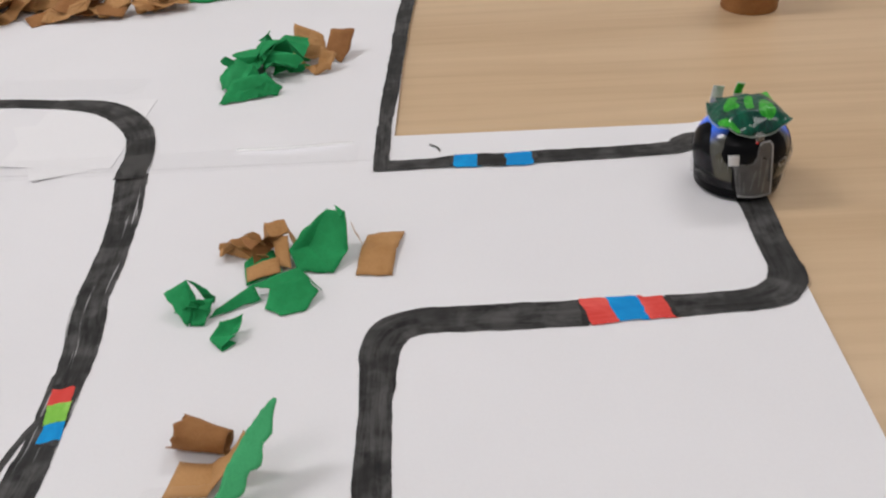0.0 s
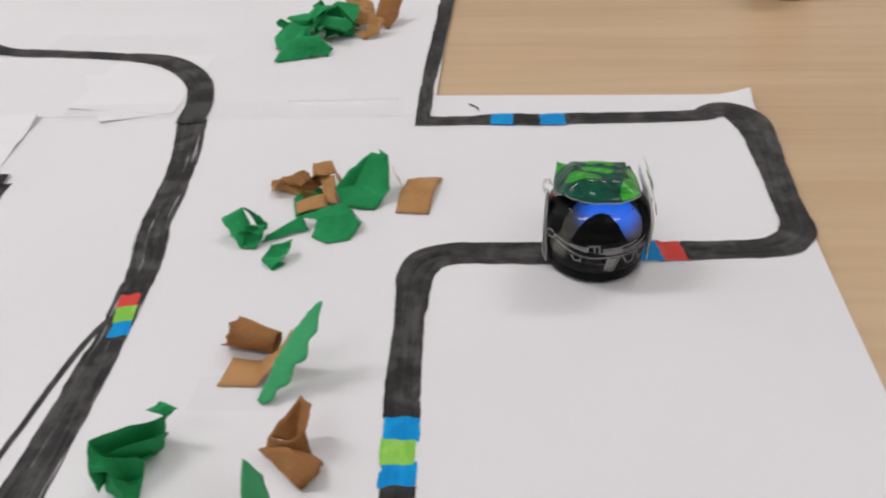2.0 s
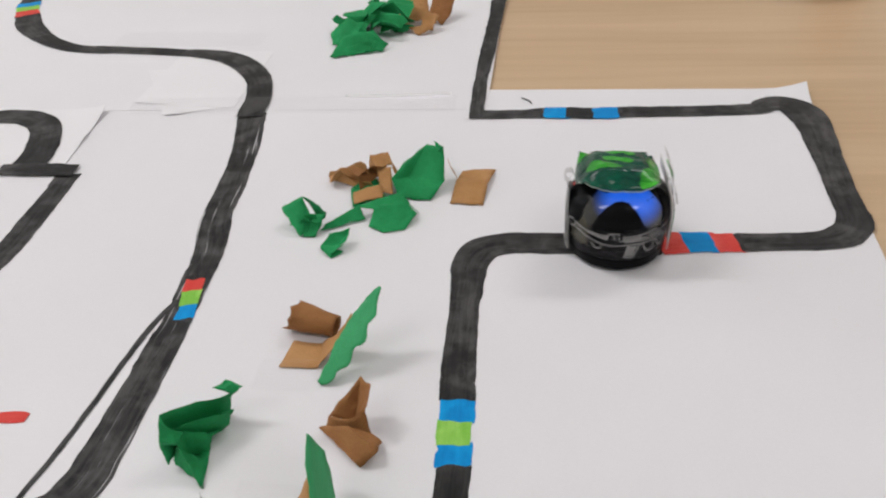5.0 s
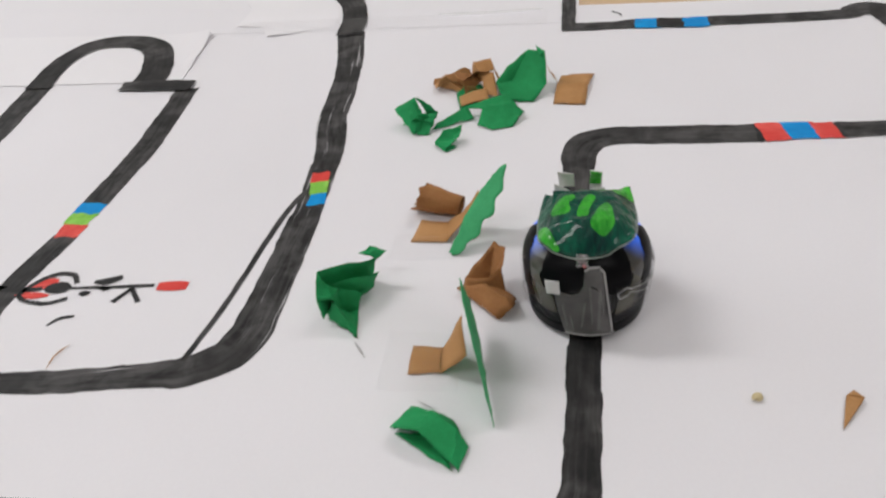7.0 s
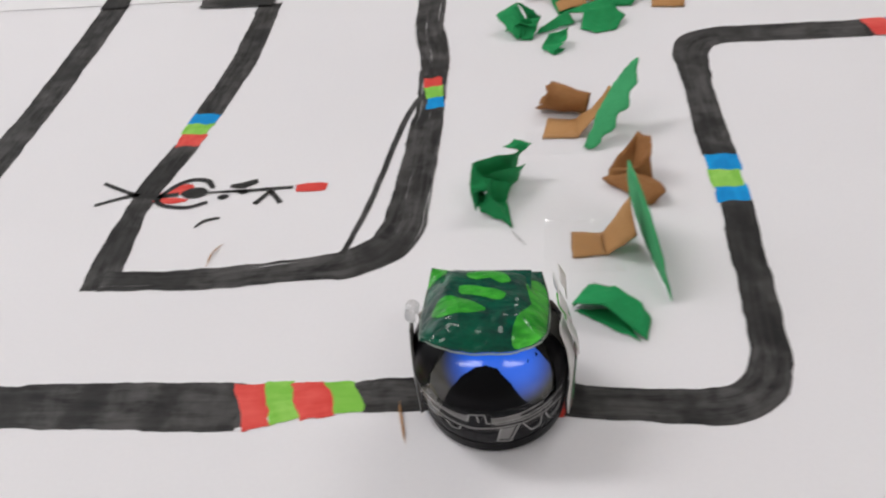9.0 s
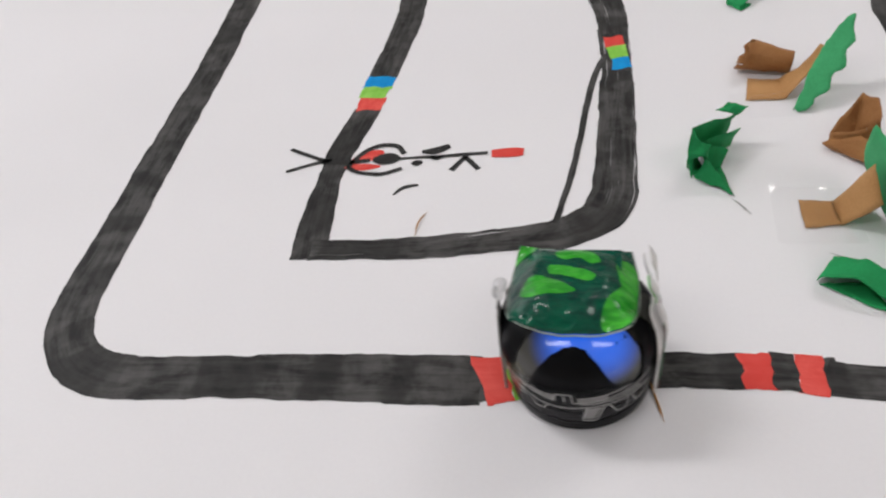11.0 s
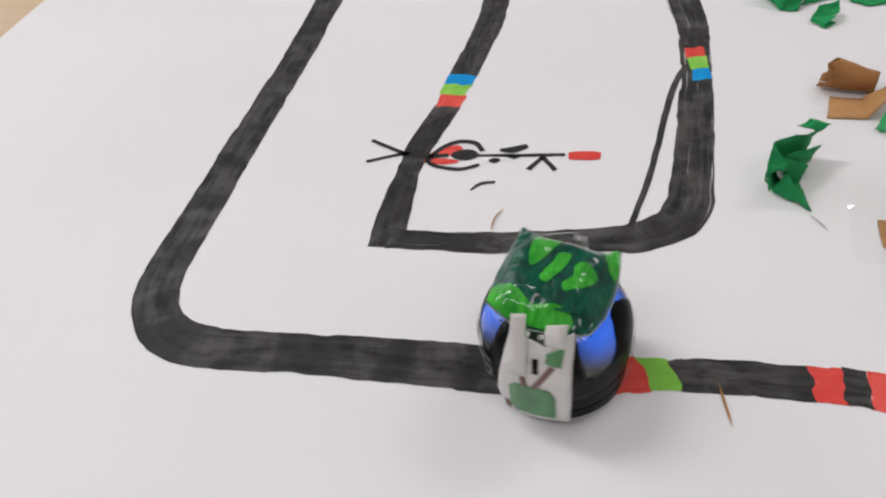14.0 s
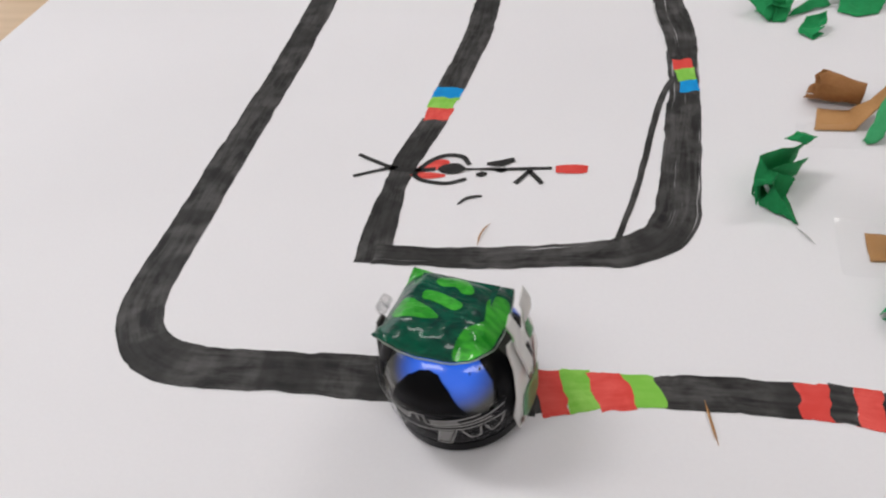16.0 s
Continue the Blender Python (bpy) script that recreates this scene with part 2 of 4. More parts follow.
def ribbon(stations, z, seed=0, jag=0.22, slant=0.0, step=1.5, caps=0.0, wave=0.0, lanes=6):
    """A pen stroke: a flat band with a ragged edge that steps where the pen was set down again.
    slant: degrees by which both ends lean; wave: how far the ends are uneven, in mm."""
    pts = spline(stations, step)
    bm = bmesh.new()
    uv = bm.loops.layers.uv.new()
    rng = random.Random(seed)
    rows, run, last = [], 0.0, None
    drift = [rng.uniform(0, 50) for _ in range(2)]
    total = sum(np.linalg.norm((b - a)[:2]) for a, b in zip(pts, pts[1:]))
    for i, p in enumerate(pts):
        a, b = pts[max(0, i - 1)], pts[min(len(pts) - 1, i + 1)]
        d = (b - a)[:2]
        d = d / (np.linalg.norm(d) + 1e-9)
        nrm = np.array((-d[1], d[0]))
        if last is not None:
            run += np.linalg.norm(p[:2] - last)
        last = p[:2]
        half = p[2] / 2
        if caps:
            half *= min(1.0, 0.45 + run / caps)
        reach = []
        for side in (1, -1):
            j = noise.noise((run * 0.16 + drift[side > 0], side * 7.0, 0)) * jag * 2.2 + rng.uniform(-jag, jag) * 0.45
            j += jag * 1.5 * noise.cell((run / 17 + drift[side > 0], side * 3.0, 0.5)) * min(1.0, half / 3)
            reach.append(half + j)
        near = [max(0.0, 1 - run / 2.5), max(0.0, 1 - (total - run) / 2.5)]
        ends = []
        for k in range(lanes + 1):
            w = 1 - 2 * k / lanes
            across = reach[0] * max(w, 0) + reach[1] * min(w, 0)
            along = w * half * math.tan(radians(slant))
            for e in (0, 1):
                along += near[e] * wave * noise.noise((w * half * 0.3 + drift[0], 5.0 * e + drift[1], 2.0)) * 2
            q = p[:2] + nrm * across + d * along
            ends.append(bm.verts.new((q[0] * MM, q[1] * MM, z * MM)))
        rows.append((ends, run))
    for (a, ra), (b, rb) in zip(rows, rows[1:]):
        for k in range(lanes):
            f = bm.faces.new((a[k + 1], b[k + 1], b[k], a[k]))
            lo, hi = 1 - (k + 1) / lanes, 1 - k / lanes
            for loop, c in zip(f.loops, ((ra, lo), (rb, lo), (rb, hi), (ra, hi))):
                loop[uv].uv = (c[0] + drift[0] * 10, c[1] + drift[1])
    return bm


def thick(ob, mm=0.3, offset=0.0, crisp=True):
    mod = ob.modifiers.new("thickness", "SOLIDIFY")
    mod.thickness, mod.offset = mm * MM, offset
    if crisp:
        ob.data.set_sharp_from_angle(angle=radians(17))
    return ob


def empty(name, label, category, group="", kind=""):
    return tagged(new(name), label, category, group, kind)


# ---- the room ----
def slab(name, x0, x1, y0, y1, z0, z1, material, label):
    ob = part(name, box_bm(x0, x1, y0, y1, z0, z1), material)
    return tagged(ob, label, name.split("_")[0], kind="structure")


slab("floor", -2.5, 2.6, -2.4, 2.7, FLOOR - 0.1, FLOOR, TILE, "grey vinyl floor of the classroom")
slab("ceiling", -2.5, 2.6, -2.4, 2.7, CEIL, CEIL + 0.1, WALL, "white painted classroom ceiling")
slab("wall_north", -2.5, 2.6, 2.7, 2.8, FLOOR, CEIL, WALL, "plain white painted wall")
slab("wall_south", -2.5, 2.6, -2.5, -2.4, FLOOR, CEIL, WALL, "plain white painted wall")
slab("wall_east", 2.6, 2.7, -2.5, 2.8, FLOOR, CEIL, WALL, "plain white painted wall")
slab("wall_west", -2.6, -2.5, -2.5, 2.8, FLOOR, CEIL, WALL, "plain white painted wall")
for lx, ly in LAMPS:
    lamp = empty("ceiling_light", "long white ceiling light fitting", "lamp", "ceiling lights")
    part("frame", box_bm(lx - 0.62, lx + 0.62, ly - 0.17, ly + 0.17, CEIL - 0.04, CEIL - 0.001, 0.005), WALL, lamp)
    part("diffuser", box_bm(lx - 0.58, lx + 0.58, ly - 0.14, ly + 0.14, CEIL - 0.048, CEIL - 0.042), LAMP, lamp)

table = empty("table", "pale birch laminate table under the drawing", "table")
part("tabletop", box_bm(-0.95, 0.95, -0.55, 1.05, -0.0262, -0.0012, 0.003), WOOD, table)
for lx in (-0.88, 0.88):
    for ly in (-0.48, 0.98):
        part("leg", box_bm(lx - 0.025, lx + 0.025, ly - 0.025, ly + 0.025, FLOOR, -0.0266, 0.003), EDGE, table)


def sheet(name, corners, z, material, label, lift=(), cells=24):
    """A sheet of paper: four corners in mm, gently uneven; lift: (x, y, reach, height) where it curls up."""
    bm = bmesh.new()
    grid = []
    (a, b, c, d) = [np.array(p, float) for p in corners]
    for i in range(cells + 1):
        row = []
        for j in range(cells + 1):
            u, v = i / cells, j / cells
            p = (a * (1 - u) + b * u) * (1 - v) + (d * (1 - u) + c * u) * v
            h = z
            for x, y, reach, height in lift:
                k = max(0.0, 1 - math.hypot(p[0] - x, p[1] - y) / reach)
                h += height * k * k
            row.append(bm.verts.new((p[0] * MM, p[1] * MM, h * MM)))
        grid.append(row)
    for i in range(cells):
        for j in range(cells):
            bm.faces.new((grid[i][j], grid[i + 1][j], grid[i + 1][j + 1], grid[i][j + 1]))
    ob = part(name, bm, material)
    mod = ob.modifiers.new("thickness", "SOLIDIFY")
    mod.thickness, mod.offset = 0.00018, -1
    return tagged(ob, label, "paper")


sheet("paper_sheet", [(-417, -110), (116.5, -110), (134.4, 313), (-417, 316)], 0.0, WHITE,
      "large white drawing paper with a felt-pen track", lift=[(136, 315, 20, 4.8)], cells=80)
sheet("paper_sheet", [(-417, 292), (-13.5, 292), (-9, 720), (-417, 720)], 0.15, WHITE,
      "upper white drawing paper taped to the large sheet")
sheet("paper_patch", [(-190, 300), (-137, 294), (-136, 366), (-188.5, 367)], 0.45, WHITE2,
      "small white paper patch mending the track bend", lift=[(-190, 300, 30, 0.5)])
sheet("paper_patch", [(-169, 285), (-139, 296), (-165, 345), (-199, 339)], 0.32, WHITE2,
      "torn white paper scrap under the patch", lift=[(-199, 339, 25, 0.9), (-169, 285, 25, 0.8)])
sheet("paper_patch", [(-330, 236), (-196, 236.5), (-201, 292), (-330, 296)], 0.4, WHITE2,
      "white paper strip with a curled corner", lift=[(-200, 292, 26, 3.0), (-196, 262, 12, 1.5)])

# ---- the track ----
track = empty("track", "black felt-pen line track drawn on the paper", "track", kind="structure")
serial = [0]


def stroke(stations, material=None, z=0.12, name="line", jag=0.2, slant=0.0, label="", parent=None, step=1.5, caps=0.0, wave=0.5):
    serial[0] += 1
    return part(name, ribbon(stations, z, serial[0], jag, slant, step, caps, wave), material or INK, parent or track, label)


def code(stations, colours, z=0.14, slant=0.0):
    """A row of colour blocks along the track; a station at every border."""
    names = {RED: "red", BLUE: "blue", LIME: "green", INK: "black"}
    a, b = np.array(stations[0], float), np.array(stations[-1], float)
    d = (b - a)[:2] / np.linalg.norm((b - a)[:2])
    stroke([(*(a[:2] - d * 2.5), a[2] * 0.97), (*(a[:2] + d * 2), a[2] * 0.8)], INK, z - 0.04)
    stroke([(*(b[:2] - d * 2), b[2] * 0.8), (*(b[:2] + d * 2.5), b[2] * 0.97)], INK, z - 0.04)
    for k, (a, b, c) in enumerate(zip(stations, stations[1:], colours)):
        a, b = np.array(a, float), np.array(b, float)
        d = (b - a) * 0.05
        stroke([a - d, b + d], c, z + 0.03 * (k % 2), "colour_mark", 0.3, slant, names[c] + " felt-pen block", step=1.0, wave=0.6)


stroke([(-10, 600, 9), (-13, 501, 9), (-15, 456, 9), (-16, 412, 8), (-17, 371, 8), (-18, 335, 7), (-18, 313, 6.5), (-17.3, 281.5, 7)], z=0.5)
stroke([(-15, 285.6, 8.5), (-8, 285.5, 8.5), (3, 286, 8.5), (14, 287, 10)], z=0.55)
code([(14, 287, 10.5), (24, 287, 10.8), (35, 286.6, 11), (46.3, 287, 11)], [BLUE, INK, BLUE], z=0.62)
stroke([(46.3, 288, 11.2), (82, 289, 10.6), (108, 291.2, 11), (112.5, 294, 13), (119, 296.6, 14.6), (125, 292.6, 16.5), (128.4, 283, 16.5), (128.6, 266, 14.4),
        (127.4, 245, 12), (126.2, 225, 11.2), (125.8, 209, 11.4), (125, 198, 13), (118.6, 189.6, 13), (108, 186, 11), (95, 184.8, 10.6), (82.6, 184.2, 11.6)], z=0.3)
code([(81.5, 184.2, 11.8), (73.2, 184, 12), (64, 183.5, 12.6), (55.5, 182.9, 14)], [RED, BLUE, RED], z=0.42, slant=-7)
stroke([(55, 182.9, 13.8), (40, 182.6, 13.4), (25, 182.5, 13.3), (6.5, 182.3, 13), (-1.5, 181, 13.5), (-7.8, 177.3, 14.2), (-11, 169, 12.8),
        (-11, 155, 10.8), (-11, 142, 9.8), (-10.3, 119, 10.7), (-9.4, 102.5, 10.3)])
code([(-9.2, 102.7, 10.4), (-9.1, 94.3, 9.9), (-8.9, 86.4, 9.3), (-8.2, 79.3, 9.6)], [BLUE, LIME, BLUE])
stroke([(-8, 79.2, 9.6), (-8.2, 59, 9.2), (-8.3, 42, 9), (-8.7, 25, 9.2), (-9.2, 17, 10), (-11.5, 10, 11), (-16.5, 5.2, 11),
        (-23, 3.3, 10.7), (-36, 3.3, 9.7), (-54, 4, 9.9), (-58, 4.8, 10.5)])
code([(-58, 4.8, 11.2), (-64, 5.2, 11), (-69, 5.5, 11), (-75.5, 5.5, 11)], [RED, INK, RED], slant=-6)
stroke([(-75.3, 5.6, 10.6), (-92, 5.2, 10.2), (-107, 4.3, 9.7)])
code([(-107, 4.3, 9.8), (-114.6, 3.6, 11), (-122.4, 2.3, 12.3), (-129.8, 1.1, 13.2), (-136.2, 0.3, 15)], [LIME, RED, LIME, RED], slant=-15)
stroke([(-136, 0.2, 15), (-153, -0.3, 14.8), (-177, -0.9, 14.5), (-201, -1.7, 13.6), (-226, -3, 14), (-238, -2.3, 14), (-247.5, 2.5, 14),
        (-253.8, 11, 14), (-257, 25.4, 14), (-258.3, 59, 13.3), (-259.3, 81, 13.2), (-260.2, 110, 12.7), (-261.4, 151, 12.5),
        (-264.7, 200, 13), (-268, 236, 13.5)])
stroke([(-267.7, 232, 13.5), (-270, 262, 13), (-262, 281, 14), (-243, 284.5, 14.5), (-226, 276, 14.5), (-216, 256, 15.5), (-212, 236, 16)], z=0.75)
stroke([(-224, 231.7, 9), (-206.8, 232.2, 11), (-188, 231.7, 9)], z=0.95)
stroke([(-190, 230, 10.5), (-187.5, 192, 11.5), (-187, 172, 11.5), (-187.6, 160, 10.7), (-189, 135.6, 11)])
code([(-189, 135.6, 11), (-189.6, 129, 10.7), (-190, 122.5, 9.8), (-190.2, 115.2, 9.2)], [BLUE, LIME, RED])
stroke([(-190.2, 115.2, 9.4), (-192, 104, 10), (-194, 91, 10), (-194.2, 77, 8), (-193.8, 64.5, 9.5), (-193, 52.5, 10.6), (-191.5, 41, 12)])
stroke([(-192, 44.6, 9), (-173, 45, 8.3), (-161, 45.5, 9.2), (-146, 47.5, 9.2), (-131, 50, 10.2), (-121, 51.6, 12), (-114, 55, 12.6), (-108, 60.5, 13.6),
        (-105.4, 69, 13.6), (-105, 80.5, 12.6), (-105, 96, 12), (-105, 117, 11.4), (-105.3, 141, 10.5), (-106.5, 159, 10.8), (-108, 175, 11.7), (-112.4, 196, 12.4), (-114, 215, 12),
        (-116, 238, 12), (-120.4, 265, 13), (-125.6, 288, 13.4)], INK_GAPS, z=0.13)
stroke([(-125.8, 284, 13), (-127.5, 305, 13), (-134, 327, 13.5), (-147, 346, 14), (-161, 357.5, 13.5), (-175, 362.5, 12), (-189, 364.6, 10)], z=0.75)
stroke([(-188.5, 365, 9.5), (-222, 369.7, 10), (-257, 373.8, 10.5), (-281, 387, 12), (-305, 410, 15.5), (-319, 432, 16)], z=0.55)
code([(-319, 432, 15.5), (-324, 441, 15), (-327.5, 448.5, 15), (-330.5, 456, 14.5)], [RED, LIME, BLUE], z=0.55)
stroke([(-330.3, 455.5, 14.5), (-336, 478, 13), (-339, 520, 12), (-340, 600, 12)], z=0.5)
stroke([(-121.6, 56, 1.9), (-118, 78, 2), (-116, 97, 2.1), (-114.6, 114.5, 2.2), (-112, 134, 2.4), (-108.5, 145, 2.6)], INK, 0.16, jag=0.1)
code([(-107, 156.6, 6.8), (-105.6, 150, 6.9), (-104.2, 142.8, 6.6), (-103.3, 136, 7)], [RED, LIME, BLUE], z=0.2)
stroke([(3, 303, 1.0), (6.5, 300, 0.8), (7.5, 296.5, 0.6)], INK_FINE, 0.5, "tick", 0.05)

# ---- the felt-pen doodle: strokes, a ring and a dot ----
doodle = empty("doodle", "small black and red felt-pen doodle on the paper", "drawing", kind="structure")


def pen(stations, material=INK_FINE, z=0.22, label=""):
    return stroke(stations, material, z, "pen_stroke", 0.08, 0, label, doodle, 0.7, 0.0, 0.0)


pen([(-212, 93, 1.6), (-204, 89, 1.7), (-196.8, 85.8, 1.8)])
pen([(-210.4, 81, 1.5), (-204, 84, 1.6), (-196, 87.4, 1.7)])
pen([(-199, 86.2, 2.6), (-190, 85.4, 2.2), (-183, 86.4, 2)])
pen([(-190, 82.8, 1.8), (-186.3, 90, 2), (-181.3, 94, 2), (-175.4, 93.6, 2), (-172, 89.4, 1.8)])
pen([(-190, 83, 1.6), (-185.7, 80.3, 1.8), (-178, 79.2, 1.8), (-171.6, 82, 1.6)])
pen([(-190.5, 82.5, 1.2), (-186, 87.5, 5), (-180.5, 89.8, 4.5), (-179, 90, 1)], RED, 0.17, "red felt-pen fill")
pen([(-190, 82.6, 1.2), (-184, 83, 3.4), (-179, 83.2, 1)], RED, 0.17, "red felt-pen fill")
pen([(-182.2, 86.7, 1.5), (-180, 86.8, 5), (-177.4, 86.9, 6), (-175, 87, 5), (-173, 87.1, 1.5)], z=0.26)
pen([(-173, 87, 1.2), (-158, 88, 1.6), (-144.8, 89.3, 1.6)])
pen([(-169, 84.6, 1), (-167.2, 84.6, 3), (-165.3, 85, 1.2)])
pen([(-166.4, 90.3, 1.5), (-162, 90.9, 3.6), (-157.6, 93.2, 2.4)])
pen([(-163, 87.6, 1.5), (-161, 87, 2.5), (-159.4, 87.6, 1.2)])
pen([(-151.6, 87.8, 1.8), (-155.4, 80.6, 1.8)])
pen([(-151.8, 87.4, 1.8), (-146.8, 81, 1.8)])
pen([(-143.6, 88.8, 3.6), (-141, 89.1, 4.6), (-136, 89.4, 4.6), (-133.4, 89.4, 3.4)], RED, 0.2, "red felt-pen bar")
pen([(-171.8, 69, 0.7), (-169.2, 72.4, 1.5), (-164.8, 73.8, 1)])


# ---- tape ----
def tape(corners, z, label, lift=(), cells=10):
    ob = sheet("tape", corners, z, FILM, label, lift, cells)
    ob["category"] = "tape"
    ob.visible_shadow = False
    return ob


tape([(-190, 286), (-28, 288), (-28, 307), (-190, 304)], 0.9, "long strip of clear tape joining two sheets", [(-55, 306, 40, 0.6)])
tape([(-236, 372), (-146, 372), (-146, 391), (-236, 397)], 1.2, "strip of clear tape over the upper sheet", [(-185, 393, 14, 0.8)])
# opaque white band along the tape crease; its highlight is painted as colour
fold = part("tape_fold_glint", ribbon([(-83, 304, 1.8), (-70, 303.6, 3), (-50, 304.6, 2.8), (-31, 306.4, 1.8)], 0.0, 5, 0.2), FOLD_GLINT, smooth=True)
for v in fold.data.vertices:
    v.co.z = (1.75 + 0.25 * noise.noise((v.co.x * 300, 0, 0))) * MM
thick(tagged(fold, "raised crease in the clear tape, whitened as a highlight", "tape"), 0.1).visible_shadow = False

# ---- the robot: front is +x, its left is +y, it turns over its wheels ----
OFF = 3.0
PROFILE = [(0.6, 13.9), (1.2, 14.6), (4, 15.0), (4.4, 14.7), (4.8, 15.1), (8, 15.4), (12, 15.8), (15.5, 15.9), (18, 15.5),
           (20, 14.6), (22, 12.8), (24, 9.6), (25.3, 5.0), (25.8, 0.01)]


def radius(z):
    zs, rs = zip(*PROFILE)
    return float(np.interp(z, zs, rs))


def on_shell(az, z, off=0.0):
    r = radius(z) + off
    return (OFF + r * math.cos(radians(az))) * MM, r * math.sin(radians(az)) * MM, z * MM


def lathe(z0, z1, steps, off=0.0, turns=72):
    bm = bmesh.new()
    rings = []
    for i in range(steps + 1):
        z = z0 + (z1 - z0) * i / steps
        rings.append([bm.verts.new(on_shell(360 * k / turns, z, off)) for k in range(turns)])
    for a, b in zip(rings, rings[1:]):
        for k in range(turns):
            bm.faces.new((a[k], a[(k + 1) % turns], b[(k + 1) % turns], b[k]))
    bm.faces.new(rings[0][::-1])
    bm.faces.new(rings[-1])
    return bm


def decal(outline, off=0.2, rings=5, fine=4):
    """A thin curved piece on the shell; outline: (azimuth, height) corners of a star-shaped form."""
    pts = []
    for (a0, h0), (a1, h1) in zip(outline, outline[1:] + outline[:1]):
        pts += [(a0 + (a1 - a0) * k / fine, h0 + (h1 - h0) * k / fine) for k in range(fine)]
    ca, ch = (sum(p[i] for p in pts) / len(pts) for i in (0, 1))
    bm = bmesh.new()
    hub = bm.verts.new(on_shell(ca, ch, off))
    last = None
    for r in range(1, rings + 1):
        k = r / rings
        ring = [bm.verts.new(on_shell(ca + (a - ca) * k, ch + (h - ch) * k, off)) for a, h in pts]
        n = len(ring)
        for i in range(n):
            if last is None:
                bm.faces.new((hub, ring[i], ring[(i + 1) % n]))
            else:
                bm.faces.new((last[i], ring[i], ring[(i + 1) % n], last[(i + 1) % n]))
        last = ring
    return bm


def line_on_shell(points, width, off=0.5):
    """A narrow pen line over the shell through (azimuth, height) points."""
    bm = bmesh.new()
    pts = []
    for (a0, h0), (a1, h1) in zip(points, points[1:]):
        pts += [(a0 + (a1 - a0) * k / 6, h0 + (h1 - h0) * k / 6) for k in range(6)]
    pts.append(points[-1])
    prev = None
    for i, (a, h) in enumerate(pts):
        b, e = pts[max(0, i - 1)], pts[min(len(pts) - 1, i + 1)]
        d = np.array(((e[0] - b[0]) * 0.29, e[1] - b[1]))
        d /= np.linalg.norm(d) + 1e-9
        w = width / 2
        row = [bm.verts.new(on_shell(a - s * d[1] * w / 0.29, h + s * d[0] * w, off)) for s in (1, -1)]
        if prev:
            bm.faces.new((prev[0], row[0], row[1], prev[1]))
        prev = row
    return bm


def roof_point(u, v, half=(12.6, 12.0), top=30.4, off=0.0):
    """A square of folded paper that sags in the middle of each side while its corners stay up. u: to the front, v: to the left."""
    a, b = min(1.0, abs(u)), min(1.0, abs(v))

    def fall(k):
        return (max(0.0, k - 0.5) / 0.5) ** 1.5

    x = half[0] * u * (1 - 0.12 * b * b) + OFF + 0.7
    y = half[1] * v * (1 - 0.12 * a * a)
    z = top - (6.0 if u > 0 else 3.8) * fall(a) * (1 - b ** 2.4) - 4.2 * fall(b) * (1 - a ** 2.4)
    z += 0.5 * u + 1.0 * v - 1.7 * (a * b) ** 2 - 0.35 * (a * a + b * b) - 0.4
    crease = abs(noise.noise((u * 1.7 + 4.0, v * 1.7, 0.4)))
    z += 0.45 * noise.noise((u * 2.1, v * 2.1, 3.7)) + 0.3 * noise.noise((u * 5, v * 5, 1.0)) - 0.9 * crease
    return x * MM, y * MM, (z + off) * MM


def roof_bm(n=40):
    bm = bmesh.new()
    grid = [[bm.verts.new(roof_point(2 * i / n - 1, 2 * j / n - 1)) for j in range(n + 1)] for i in range(n + 1)]
    for i in range(n):
        for j in range(n):
            bm.faces.new((grid[i][j], grid[i + 1][j], grid[i + 1][j + 1], grid[i][j + 1]))
    return bm


def roof_patch(outline, off=0.12, rings=6, fine=5):
    """A painted patch on the roof; outline: (u, v) corners of a star-shaped form."""
    pts = []
    n = len(outline)
    for k in range(n):
        p = [np.array(outline[(k + d) % n], float) for d in (-1, 0, 1, 2)]
        for s in range(fine):
            t = s / fine
            pts.append(0.5 * (2 * p[1] + (p[2] - p[0]) * t + (2 * p[0] - 5 * p[1] + 4 * p[2] - p[3]) * t * t + (3 * p[1] - p[0] - 3 * p[2] + p[3]) * t ** 3))
    hub = sum(pts) / len(pts)
    bm = bmesh.new()
    last, mid = None, bm.verts.new(roof_point(*hub, off=off))
    for r in range(1, rings + 1):
        ring = [bm.verts.new(roof_point(*np.clip(hub + (p - hub) * r / rings, -1, 1), off=off)) for p in pts]
        m = len(ring)
        for i in range(m):
            if last is None:
                bm.faces.new((mid, ring[i], ring[(i + 1) % m]))
            else:
                bm.faces.new((last[i], ring[i], ring[(i + 1) % m], last[(i + 1) % m]))
        last = ring
    return bm


def back_x(h):
    return float(np.interp(h, (0, 10, 14, 20, 24, 31), (-12.9, -13.5, -13.8, -12.9, -11.4, -10.9)))


def flat_card(outline, out=0.0, curve=0.02):
    """A card behind the robot; outline: (y, z) corners in mm; out: how far it stands off."""
    bm = bmesh.new()
    n = 14
    low, high = min(h for _, h in outline), max(h for _, h in outline)
    bm.faces.new([bm.verts.new((0, y * MM, h * MM)) for y, h in outline])
    for k in range(1, n):
        bmesh.ops.bisect_plane(bm, geom=bm.verts[:] + bm.edges[:] + bm.faces[:], plane_co=(0, 0, (low + (high - low) * k / n) * MM), plane_no=(0, 0, 1))
    for y in range(-9, 10, 3):
        bmesh.ops.bisect_plane(bm, geom=bm.verts[:] + bm.edges[:] + bm.faces[:], plane_co=(0, y * MM, 0), plane_no=(0, 1, 0))
    for v in bm.verts:
        y, h = v.co.y / MM, v.co.z / MM
        v.co.x = (back_x(h) - out + curve * y * y) * MM
    return bm


